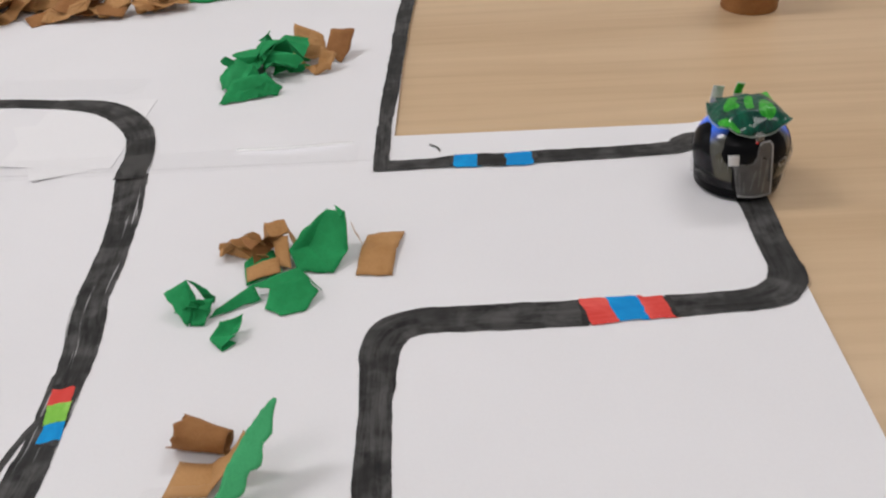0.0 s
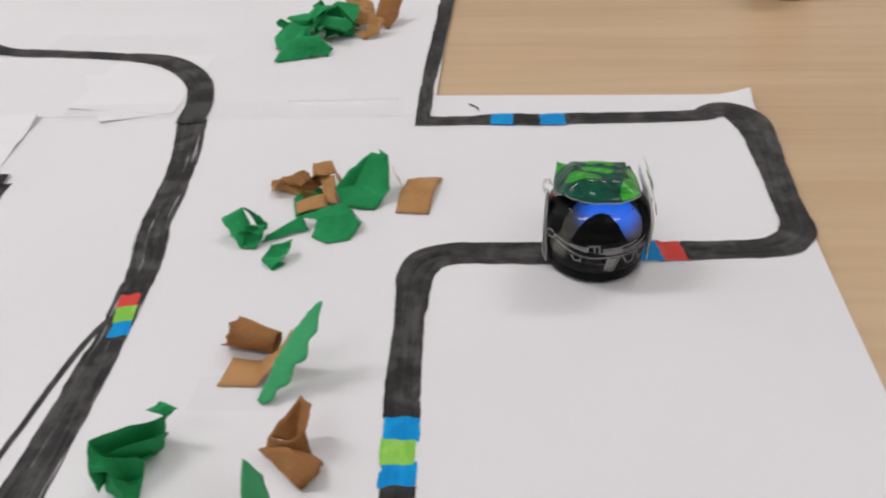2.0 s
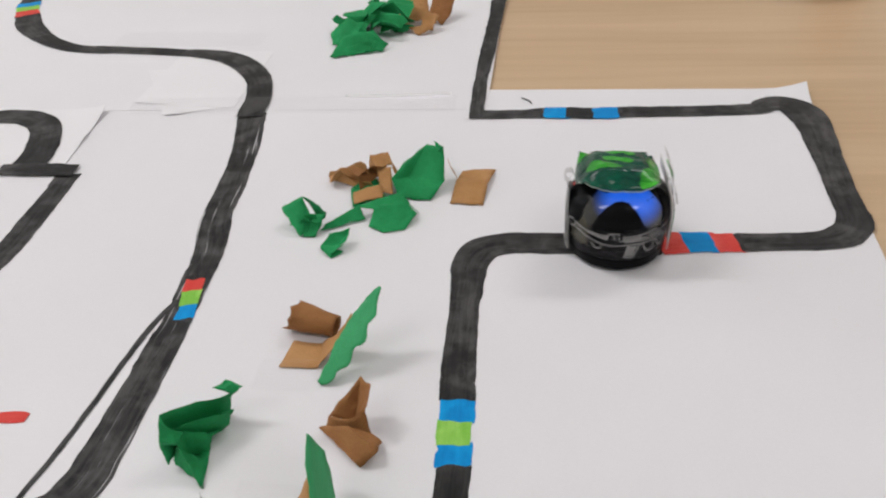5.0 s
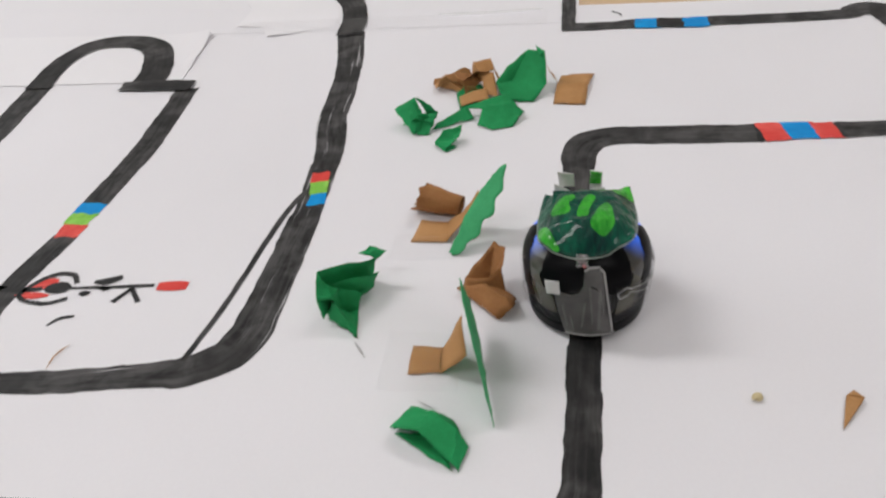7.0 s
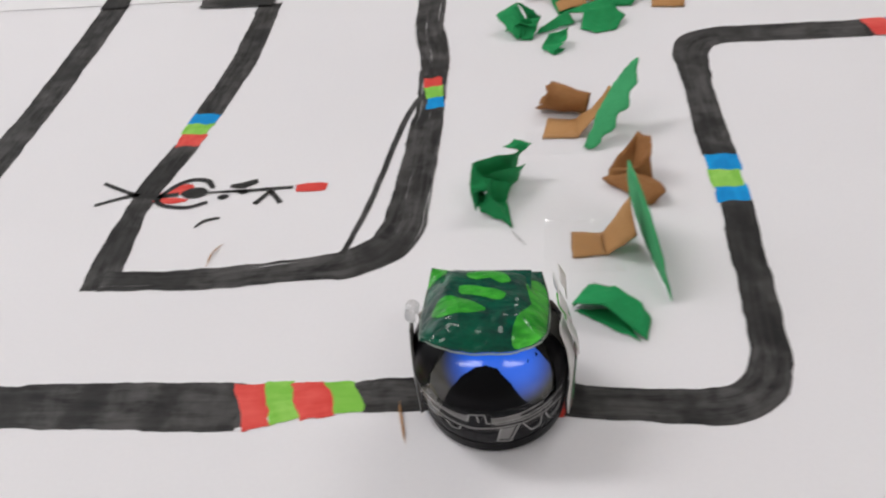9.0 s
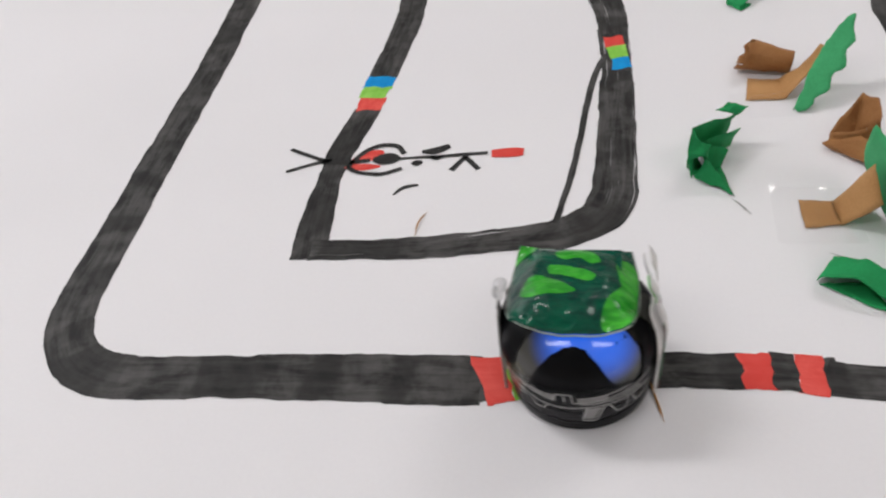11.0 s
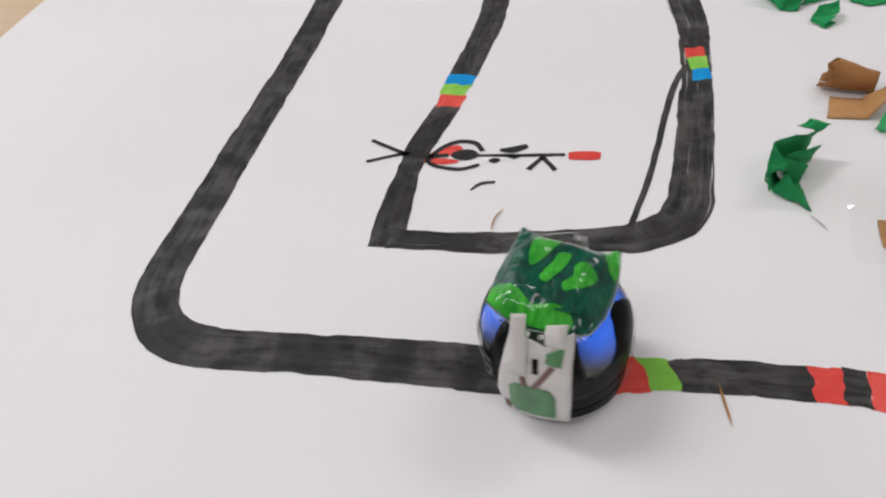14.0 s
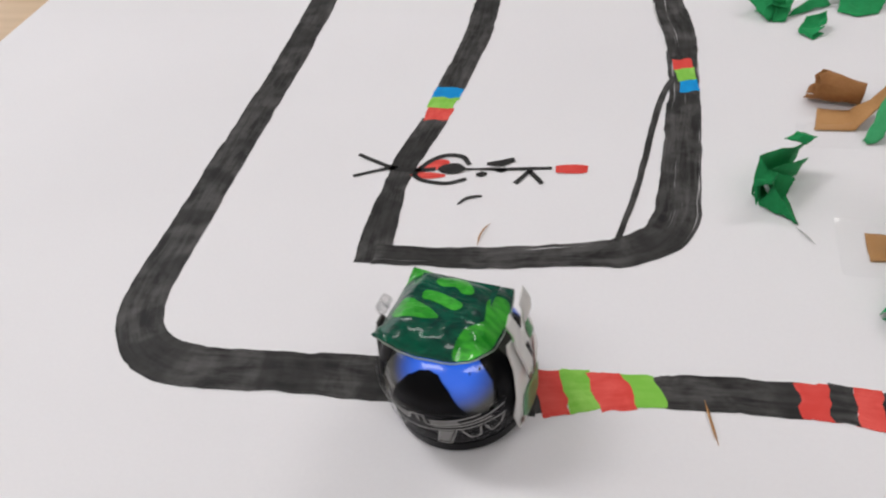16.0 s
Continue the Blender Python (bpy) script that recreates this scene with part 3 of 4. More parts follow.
def build_robot():
    robot = empty("toy_robot", "small domed line-following toy robot wearing a painted green paper roof", "robot")
    base = part("base", lathe(0.6, 7.6, 36, 0.05), BLACK, robot, "glossy black base", True)
    for side in (1, -1):
        bm = bmesh.new()
        bmesh.ops.create_cone(bm, cap_ends=True, segments=28, radius1=4 * MM, radius2=4 * MM, depth=2.4 * MM,
                              matrix=Matrix.Translation((0, side * 10 * MM, 4 * MM)) @ Matrix.Rotation(radians(90), 4, "X"))
        part("wheel", bm, RUBBER, base)
    part("shell", lathe(7.6, 25.7, 30), SMOKE, robot, "smoked plastic dome", True)
    part("visor", decal([(-42, 23.0), (-44, 20), (-42, 16.4), (-34, 14.2), (-24, 14.0), (-12, 16), (0, 17.6), (12, 16), (24, 14.0), (34, 14.2), (42, 16.4), (44, 20),
                         (42, 23.0), (28, 24), (0, 24.2), (-28, 24)], 0.22), BLACK, robot, "black two-lobed visor", True)
    bm = bmesh.new()
    bmesh.ops.create_uvsphere(bm, u_segments=12, v_segments=8, radius=0.5 * MM, matrix=Matrix.Translation(on_shell(-2, 21.4, 0.1)))
    part("indicator", bm, LED_RED, robot, "small red light", True)
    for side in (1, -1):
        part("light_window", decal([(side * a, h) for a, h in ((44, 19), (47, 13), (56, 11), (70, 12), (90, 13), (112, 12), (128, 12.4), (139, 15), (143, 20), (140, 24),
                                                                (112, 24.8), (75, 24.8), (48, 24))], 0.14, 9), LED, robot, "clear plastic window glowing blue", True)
        part("side_window", decal([(side * a, h) for a, h in ((50, 9.4), (54, 12.4), (59, 16), (64, 19), (71, 21.4), (80, 22.5), (90, 22.8), (100, 22.4), (108, 20.4), (115, 16.6),
                                                               (124, 13), (134, 12), (146, 13), (148, 9), (100, 8.6))], 0.3, 7),
             BLACK, robot, "black curved side panel", True)
        part("smoked_panel", decal([(side * a, h) for a, h in ((27, 7.8), (29, 12.6), (40, 15.0), (46, 17.6), (52, 16), (55, 12), (52, 9), (46, 7.8))], 0.26), OLIVE, robot,
             "olive translucent panel", True)
        part("rear_panel", decal([(side * a, h) for a, h in ((141, 9), (143, 16), (147, 21), (156, 23.6), (164, 22), (164, 9))], 0.34), BLACK, robot, smooth=True)
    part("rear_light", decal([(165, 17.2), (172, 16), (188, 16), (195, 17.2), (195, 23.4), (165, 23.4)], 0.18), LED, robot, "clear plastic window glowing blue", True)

    roof = thick(part("roof", roof_bm(), ROOF, robot, "glossy deep green painted paper roof", True), 0.5, -1, False)
    for patch in ([(0.1, -0.78), (-0.28, -0.62), (-0.5, -0.3), (-0.32, -0.2), (-0.1, -0.34), (0.16, -0.3), (0.34, -0.44), (0.28, -0.66)],
                  [(0.42, -0.22), (0.1, -0.2), (-0.2, -0.1), (-0.42, 0.02), (-0.34, 0.2), (-0.06, 0.14), (0.18, 0.06), (0.4, 0.02)],
                  [(0.62, 0.02), (0.3, 0.12), (0.02, 0.24), (-0.16, 0.4), (0.1, 0.52), (0.4, 0.56), (0.66, 0.6), (0.86, 0.42), (0.78, 0.16)],
                  [(-0.98, 0.98), (-0.98, 0.3), (-0.98, -0.55), (-0.8, -0.6), (-0.66, -0.3), (-0.74, 0.1), (-0.6, 0.4), (-0.5, 0.72), (-0.56, 0.98)],
                  [(0.98, -0.98), (0.4, -0.98), (0.42, -0.86), (0.62, -0.76), (0.82, -0.68), (0.98, -0.6)]):
        mid = sum(np.array(p) for p in patch) / len(patch)
        patch = patch if abs(mid).max() > 0.65 else [tuple(mid + (np.array(p) - mid) * 0.84) for p in patch]
        part("swirl", roof_patch(patch), LIMEPAINT, roof, "bright green painted swirl", True)
    # the pale cut edge of the paper shows under the roof
    lip = bmesh.new()
    walk_round = [(1, k / 12 - 1) for k in range(24)] + [(1 - k / 12, 1) for k in range(24)] + [(-1, 1 - k / 12) for k in range(24)] + [(k / 12 - 1, -1) for k in range(24)]
    upper = [lip.verts.new(roof_point(u * 1.006, v * 1.006, off=-0.2)) for u, v in walk_round]
    lower = [lip.verts.new(roof_point(u * 1.012, v * 1.012, off=-0.5)) for u, v in walk_round]
    for k in range(len(upper)):
        n = (k + 1) % len(upper)
        lip.faces.new((upper[k], upper[n], lower[n], lower[k]))
    thick(part("paper_edge", lip, RIM, roof, "pale cut paper edge"), 0.2)
    fill = bmesh.new()
    bmesh.ops.create_cone(fill, cap_ends=True, segments=4, radius1=10.0 * MM, radius2=12.0 * MM, depth=2.6 * MM,
                          matrix=Matrix.Translation((OFF * MM, 0, 26.6 * MM)) @ Matrix.Rotation(radians(45), 4, "Z"))
    part("underside", fill, ROOF, roof)

    # front card: grey, one tall arm, a pale tab
    def front(outline, out=0.0):
        bm = flat_card(outline, 0.0, 0.0)
        for v in bm.verts:
            y, h = v.co.y / MM, v.co.z / MM
            v.co.x = (OFF + 15.8 + out - 0.022 * y * y - 0.05 * max(0.0, h - 15)) * MM
        return bm

    card = thick(part("front_card", front([(-5, 3.2), (-6.6, 9), (-7.8, 15.4), (-3.6, 14.6), (-1.6, 15.4), (-0.6, 17.6), (-0.4, 21.6), (0.6, 22.6), (3.0, 22.8), (4.2, 21.4),
                                           (5.4, 12), (6.6, 3.0), (1, 2.7)]), CARD, robot, "grey pencilled card"), 0.35)
    for line in ([(3.4, 22.4), (4.4, 21.4), (5.6, 12), (6.8, 3.0), (6.3, 3.0), (5.1, 12), (3.9, 21.2), (3.1, 21.8)], [(-5, 3.0), (1, 2.5), (6.6, 2.8), (6.6, 3.2), (1, 2.9), (-5, 3.5)],
                 [(-0.5, 21.8), (0.5, 22.8), (3.2, 23), (3.2, 22.5), (0.7, 22.3), (-0.1, 21.5)]):
        thick(part("card_edge", front(line, 0.3), EDGE, card), 0.2)
    for y, h0, h1, w, lean in ((-4.6, 5, 12, 0.5, -1.2), (-3, 4, 9, 0.3, -0.8), (-1.2, 5, 13, 0.7, 0.6), (1.4, 6, 18, 0.4, -0.7), (2.8, 4, 17, 0.7, 0.2), (4, 9, 15, 0.4, -0.6)):
        thick(part("pencil_streak", front([(y, h0), (y + w, h0 + 0.8), (y + w + lean, h1), (y + lean, h1 - 1.2)], 0.24), GRAPHITE, card), 0.06)
    thick(part("card_tab", front([(-9.4, 14.2), (-9.8, 17.8), (-6.4, 18.2), (-6.2, 14.6)], 0.5), PANEL, card, "white paper tab"), 0.3)
    for cx, cz, r, w in ((OFF + 15.2, 24.2, 1.4, 3.0),):
        loop = bmesh.new()
        rings = [[loop.verts.new(((cx + r * math.cos(radians(t))) * MM, (y - 1.0) * MM, (cz + r * 1.2 * math.sin(radians(t))) * MM)) for t in range(-110, 171, 20)] for y in (-w / 2, 0, w / 2)]
        for a, b in zip(rings, rings[1:]):
            for k in range(len(a) - 1):
                loop.faces.new((a[k], a[k + 1], b[k + 1], b[k]))
        thick(part("tape_loop", loop, HAZE, card, "curled end of clear tape", True), 0.1)

    # side tape with pen lines
    for side in (1, -1):
        film = thick(part("side_tape", decal([(side * a, h) for a, h in ((24, 5.4), (24, 16.6), (60, 15.4), (100, 15.8), (150, 16.6), (152, 5.6), (90, 4.8))], 0.9), FILM_BODY,
                     robot, "clear wrinkled tape", True), 0.1)
        film.visible_shadow = False
        marks = [[(30, 15.6), (26, 14.6), (28, 13.2), (36, 13.4), (40, 14.8), (35, 15.8), (30, 15.6)], [(38, 15.2), (52, 14.2), (66, 13.2), (76, 12.6), (78, 14.6), (88, 15), (89, 12.4), (110, 12.8), (130, 13.6), (146, 15)],
                 [(40, 13.8), (54, 12.2), (68, 11), (80, 10.6), (96, 11), (118, 11.2), (146, 12.2)], [(83, 14.4), (84, 12.6)],
                 [(98, 10.8), (95, 6.6), (104, 6.2), (110, 10.8)], [(113, 10.8), (119, 7.8), (126, 8), (127, 11)],
                 [(130, 11), (134, 8.2), (142, 9.2), (145, 12)], [(92, 13.8), (112, 14.2), (128, 14.8)], [(94, 12), (116, 12.2), (136, 13)],
                 [(60, 10.8), (63, 9), (69, 9), (71, 10.4)]]
        fills = [[(56, 13.6), (68, 12.8), (77, 12.4), (78, 14.2), (70, 14), (58, 14.4)], [(98, 10.4), (96, 7), (103, 6.6), (108, 10.4)], [(92, 13.4), (112, 13.8), (112, 12.4), (92, 12.2)]]
        if side < 0:
            marks = [[(60, 7), (70, 8.6), (84, 6.6), (96, 8.2), (110, 7.2)], [(70, 4.6), (86, 5.6), (104, 4.8)]]
            fills = []
        for f in fills:
            part("pen_fill", decal([(side * a, h) for a, h in f], 1.0, 3), SILVER, film, "grey pen shading")
        for m in marks:
            part("pen_line", line_on_shell([(side * a, h) for a, h in m], 0.32 if side > 0 else 0.3, 1.15), CHALK if side > 0 else SILVER, film)

    # rear card: white, with a green block, brown strokes and two tabs
    rear = thick(part("rear_card", flat_card([(-7.4, 3.0), (6.4, 3.0), (8.0, 8.6), (6.6, 16), (4.4, 25.6), (0, 24.4), (-3, 23.4), (-8.4, 27.4), (-8.2, 12)]), PANEL, robot,
                      "white card panel with a printed figure"), 0.3)
    thick(part("printed_block", flat_card([(-4.8, 4.4), (3.8, 4.2), (5, 6), (4.8, 12), (3.4, 13.6), (-3.8, 13.4), (-5, 11)], 0.4), PRINT_GREEN, rear,
               "green printed block"), 0.1)
    for line in ([(-1.5, 13.6), (-0.2, 13.6), (-4, 19.8), (-5.2, 19.4)], [(0.6, 13.6), (1.8, 13.6), (2.4, 18), (1.2, 18)], [(4.9, 4), (6.2, 4.4), (6.2, 6.4), (4.9, 5.6)]):
        thick(part("printed_stroke", flat_card(line, 0.4), PRINT_BROWN, rear, "brown printed stroke"), 0.1)
    thick(part("printed_stroke", flat_card([(-1.8, 17.4), (-0.6, 17.4), (-0.6, 21), (-1.8, 21)], 0.4), BLACK, rear, "black printed stroke"), 0.1)
    thick(part("printed_block", flat_card([(-6.4, 19.6), (-3.2, 20.4), (-3.4, 22.4), (-6.8, 24)], 0.4), PRINT_GREEN, rear, "green printed block"), 0.1)
    for name, outline, out, material, label in (("tab", [(0.4, 17), (3.6, 17), (3.8, 30), (0.8, 30.6)], 1.1, PANEL, "white paper tab"),
                                                ("tab_face", [(0.6, 26), (3.5, 26), (3.7, 29.8), (0.9, 30.4)], 0.7, LIMEPAINT, "green painted tab"),
                                                ("tab", [(-7.2, 25), (-3.2, 25), (-3.4, 29.2), (-7.6, 30.2)], 0.9, PANEL, "white paper tab")):
        bm = flat_card(outline, out, 0.0)
        for v in bm.verts:
            v.co.x += 0.45 * max(0.0, v.co.z - 27.5 * MM)
        thick(part(name, bm, material, rear, label), 0.25)
    robot.scale = (1.1, 1.1, 1.16)
    return robot


robot = build_robot()

# ---- paper scraps: folded panels, corners in mm ----


def patch(bm, corners, bend=0.0, rough=0.35, n=6, freq=0.24):
    """One panel of folded paper between three or four corners; bend bows it along its first side."""
    p = [np.array(c, float) for c in corners]
    if len(p) == 3:
        p.append(p[2])
    nrm = np.cross(p[1] - p[0], p[3] - p[0])
    nrm = nrm / (np.linalg.norm(nrm) + 1e-9)
    grid = []
    for i in range(n + 1):
        row = []
        for j in range(n + 1):
            u, v = i / n, j / n
            q = (p[0] * (1 - u) + p[1] * u) * (1 - v) + (p[3] * (1 - u) + p[2] * u) * v
            q = q + nrm * bend * 4 * u * (1 - u)
            w = noise.noise_vector(Vector(q) * freq)
            w2 = noise.noise_vector(Vector(q) * freq * 3.1)
            crease = 0.5 - abs(noise.noise(Vector(q) * freq * 0.8 + Vector((3.1, 7.7, 1.3)))) * 2.4
            q = q + np.array(w) * rough + np.array(w2) * rough * 0.55 + np.array((0, 0, crease * rough * 1.3))
            q[2] = max(q[2], 0.45)
            row.append(bm.verts.new(Vector(q) * MM))
        grid.append(row)
    for i in range(n):
        for j in range(n):
            f = (grid[i][j], grid[i + 1][j], grid[i + 1][j + 1], grid[i][j + 1])
            if (f[2].co - f[3].co).length < 1e-7:
                f = f[:3]
            try:
                bm.faces.new(f)
            except ValueError:
                pass


def folded(name, panels, material, parent=None, label="", bend=0.0, rough=0.35, mm=0.22):
    bm = bmesh.new()
    for k, panel in enumerate(panels):
        patch(bm, panel, bend * (1 if k % 2 else -1), rough)
    bmesh.ops.remove_doubles(bm, verts=bm.verts[:], dist=0.00002)
    ob = thick(part(name, bm, material, parent, label, True), mm)
    return ob


def scrap(panels, material, label, bend=0.3, rough=0.45, group="paper scraps"):
    bend = bend if len(panels) < 2 else 0.0
    return tagged(folded("paper_scrap", panels, material, None, "", bend, rough), label, "paper scrap", group)


def leaf(b, t, across, widths, scallop=0.0, twist=(0, 0), n=22):
    """A long leaf from its foot b to its tip t; widths: (along, to one side, to the other)."""
    b, t, across = (np.array(q, float) for q in (b, t, across))
    across = across / np.linalg.norm(across)
    face = np.cross(across, (t - b) / np.linalg.norm(t - b))
    s, lo, hi = zip(*widths)
    bm = bmesh.new()
    rows = []
    for i in range(n + 1):
        k = i / n
        c = b + (t - b) * k
        w0, w1 = np.interp(k, s, lo), np.interp(k, s, hi)
        w1 *= 1 + scallop * math.sin(k * 26)
        row = []
        for j in range(5):
            a = radians(twist[0] + (twist[1] - twist[0]) * k)
            q = c + (across * math.cos(a) + face * math.sin(a)) * (w0 + (w1 - w0) * j / 4) + np.array((0, 0, 0.4 * math.sin(k * 5 + j)))
            q += np.array(noise.noise_vector(Vector(q) * 0.7)) * (0.45 if j in (0, 4) else 0.15)
            q[2] = max(q[2], 0.4)
            row.append(bm.verts.new(Vector(q) * MM))
        rows.append(row)
    for a, c in zip(rows, rows[1:]):
        for j in range(4):
            bm.faces.new((a[j], a[j + 1], c[j + 1], c[j]))
    return bm


def paper_tree(label):
    return empty("paper_tree", label, "paper tree", "paper trees")


# first tree: scalloped crown, trunk strip, curled roll beside it
tree = paper_tree("green paper leaf on a brown strip taped to the paper")
thick(part("crown", leaf((-51, 107.6, 0.5), (-34.3, 128.2, 21), (0.73, -0.68, -0.1),
                         [(0, -0.6, 1.4), (0.12, -0.8, 4), (0.4, -2.6, 5.6), (0.65, -2.6, 5.6), (0.85, -2, 3.6), (1, -0.4, 1)], 0.2), GREEN2, tree,
           "green scalloped paper leaf", True), 0.22)
folded("trunk", [[(-64.7, 113.6, 0.5), (-52.8, 113.4, 0.6), (-53.6, 124.6, 0.6), (-63.2, 125.6, 0.5)], [(-52.8, 113.4, 0.6), (-47, 117.4, 6.4), (-48.2, 123.6, 5.6), (-53.6, 124.6, 0.6)],
                 [(-47, 117.4, 6.4), (-41.8, 122.6, 13.6), (-43, 124.4, 13.4), (-48.2, 123.6, 5.6)]],
       KRAFT, tree, "brown folded paper strip", 0.3, 0.25)


def curl(a, b, r0, r1, sweep, n=26, m=10, ragged=1.2):
    """A strip of paper curled into a tube from a to b."""
    a, b = Vector(a), Vector(b)
    way = (b - a).normalized()
    side = way.cross(Vector((0, 0, 1))).normalized()
    up = side.cross(way)
    bm = bmesh.new()
    grid = []
    for i in range(n + 1):
        row = []
        for j in range(m + 1):
            t = radians(-100 + sweep * i / n)
            r = (r0 + (r1 - r0) * j / m) * (1.08 - 0.42 * (i / n) ** 1.5)
            c = a.lerp(b, j / m)
            c = c + way * (1 - j / m) ** 2 * (1.5 * math.sin(t) - ragged * noise.noise((i * 0.45, 2.0, 0.0)))
            q = c + (side * math.cos(t) + up * math.sin(t)) * r
            q += Vector(noise.noise_vector(q * 0.3)) * 0.35
            q.z = max(q.z, 0.4)
            row.append(bm.verts.new(q * MM))
        grid.append(row)
    for i in range(n):
        for j in range(m):
            bm.faces.new((grid[i][j], grid[i + 1][j], grid[i + 1][j + 1], grid[i][j + 1]))
    return bm


roll = part("paper_roll", curl((-64, 132, 6.4), (-49.5, 129, 4.2), 5.0, 3.4, 430, ragged=2.8), KRAFT2, smooth=True)
thick(tagged(roll, "dark brown paper curled into a small roll", "paper scrap", "paper scraps"), 0.25)

# second tree: its crown stands on edge
tree = paper_tree("narrow green paper leaf standing on a brown taped strip")
thick(part("crown", leaf((-30.2, 36.4, 0.8), (-40.4, 67.8, 20.5), (-0.22, -0.47, 0.86),
                         [(0, -0.4, 0.5), (0.2, -4.4, 6), (0.45, -10.5, 10), (0.7, -14, 10), (0.9, -13.5, 7.6), (1, -9.5, 4.6)], 0.05, (-12, -9)), GREEN2, tree,
           "green paper leaf", True), 0.22)
folded("trunk", [[(-55.8, 65, 0.5), (-55.4, 54, 0.5), (-46, 54.6, 0.7), (-46.8, 64.4, 0.7)], [(-46.8, 64.4, 0.7), (-46, 54.6, 0.7), (-38.2, 52.6, 9.5), (-40, 60.5, 17)]],
       KRAFT, tree, "brown folded paper strip", 0.4, 0.25)

# a dark brown cup with a flap folded out in front of it
scrap([[(-44, 91.5, 3.6), (-35.5, 98.5, 12), (-37, 92.5, 0.8)], [(-35.5, 98.5, 12), (-32, 95, 12.6), (-32.2, 87.4, 10.6), (-37, 92.5, 0.8)],
       [(-44, 91.5, 3.6), (-37.4, 87.4, 6.4), (-36, 86.4, 0.8), (-44.4, 89.4, 0.6)],
       [(-37.4, 87.4, 6.4), (-32.2, 87.4, 10.6), (-30.8, 86.4, 1), (-36, 86.4, 0.8)], [(-46.4, 88.6, 2.2), (-37, 85.6, 6.2), (-28, 78.4, 4.4), (-32.6, 76.4, 1.2)],
       [(-37, 85.6, 6.2), (-30.4, 85.6, 3.4), (-28, 84.6, 1), (-28, 78.4, 4.4)], [(-46.4, 88.6, 2.2), (-32.6, 76.4, 1.2), (-33.2, 78.6, 0.5), (-45, 89, 0.5)]],
      KRAFT2, "crumpled dark brown paper scrap", 0.8, 0.55)
# a pleated fan: ridges and valleys run from its spine outwards
pleat_rows = [((-84.8, 77, 3), (-77, 95, 0.8)), ((-84, 77, 17), (-70.5, 92.5, 11)), ((-82, 80, 4), (-73, 93, 1.5)), ((-81.5, 75.5, 13), (-69, 88.5, 8)),
              ((-79.5, 79, 2.5), (-73.5, 88, 0.6)), ((-78.8, 77, 11), (-73, 80.5, 6)), ((-79, 77.5, 1), (-75, 80, 0.6)), ((-80, 74, 9), (-72.4, 67.5, 0.8)), ((-82.6, 74.5, 1), (-78, 72, 0.6))]
pleats = [[p[0], p[1], q[1], q[0]] for p, q in zip(pleat_rows, pleat_rows[1:])]
pleats += [[(-80, 74, 9), (-79, 77.5, 1), (-78.8, 77, 11)], [(-80, 74, 9), (-78.8, 77, 11), (-81.5, 75.5, 13)], [(-81.5, 75.5, 13), (-84, 77, 17), (-85, 73.6, 8), (-80, 74, 9)],
           [(-84.8, 77, 3), (-82.6, 74.5, 1), (-79, 77.5, 1), (-82, 80, 4)], [(-82.6, 74.5, 1), (-78, 72, 0.6), (-75, 78, 0.6), (-79, 77.5, 1)], [(-84, 77, 17), (-85, 73.6, 8), (-83.4, 73, 2), (-82, 80, 4)], [(-76, 92.6, 11.4), (-70.6, 91.6, 11), (-67.2, 93, 12.4), (-72.4, 95.2, 12.6)], [(-70.5, 92.5, 11), (-76, 92.6, 11.4), (-72.4, 95.2, 12.6)]]
scrap(pleats, GREEN, "green paper scrap pleated like a fan", 0.2, 0.6)
# folded over like a shell, open along its front
scrap([[(-56, 32.5, 3.5), (-51, 39.5, 4.5), (-45, 35.5, 7), (-48, 29.5, 6.2)], [(-48, 29.5, 6.2), (-45, 35.5, 7), (-38.5, 31, 5.5), (-39, 23.5, 2)],
       [(-51, 39.5, 4.5), (-48, 41, 0.6), (-41, 38.5, 0.6), (-45, 35.5, 7)], [(-45, 35.5, 7), (-41, 38.5, 0.6), (-36, 30, 0.6), (-38.5, 31, 5.5)],
       [(-38.5, 31, 5.5), (-36, 30, 0.6), (-37.5, 22.6, 0.6), (-39, 23.5, 2)], [(-55, 33, 0.6), (-48, 28.5, 0.5), (-39, 22.5, 0.5), (-44, 34, 0.5)],
       [(-56, 32.5, 3.5), (-55.5, 34.5, 0.6), (-48, 41, 0.6), (-51, 39.5, 4.5)]],
      GREEN, "green paper scrap folded over itself", 0.7, 0.4)


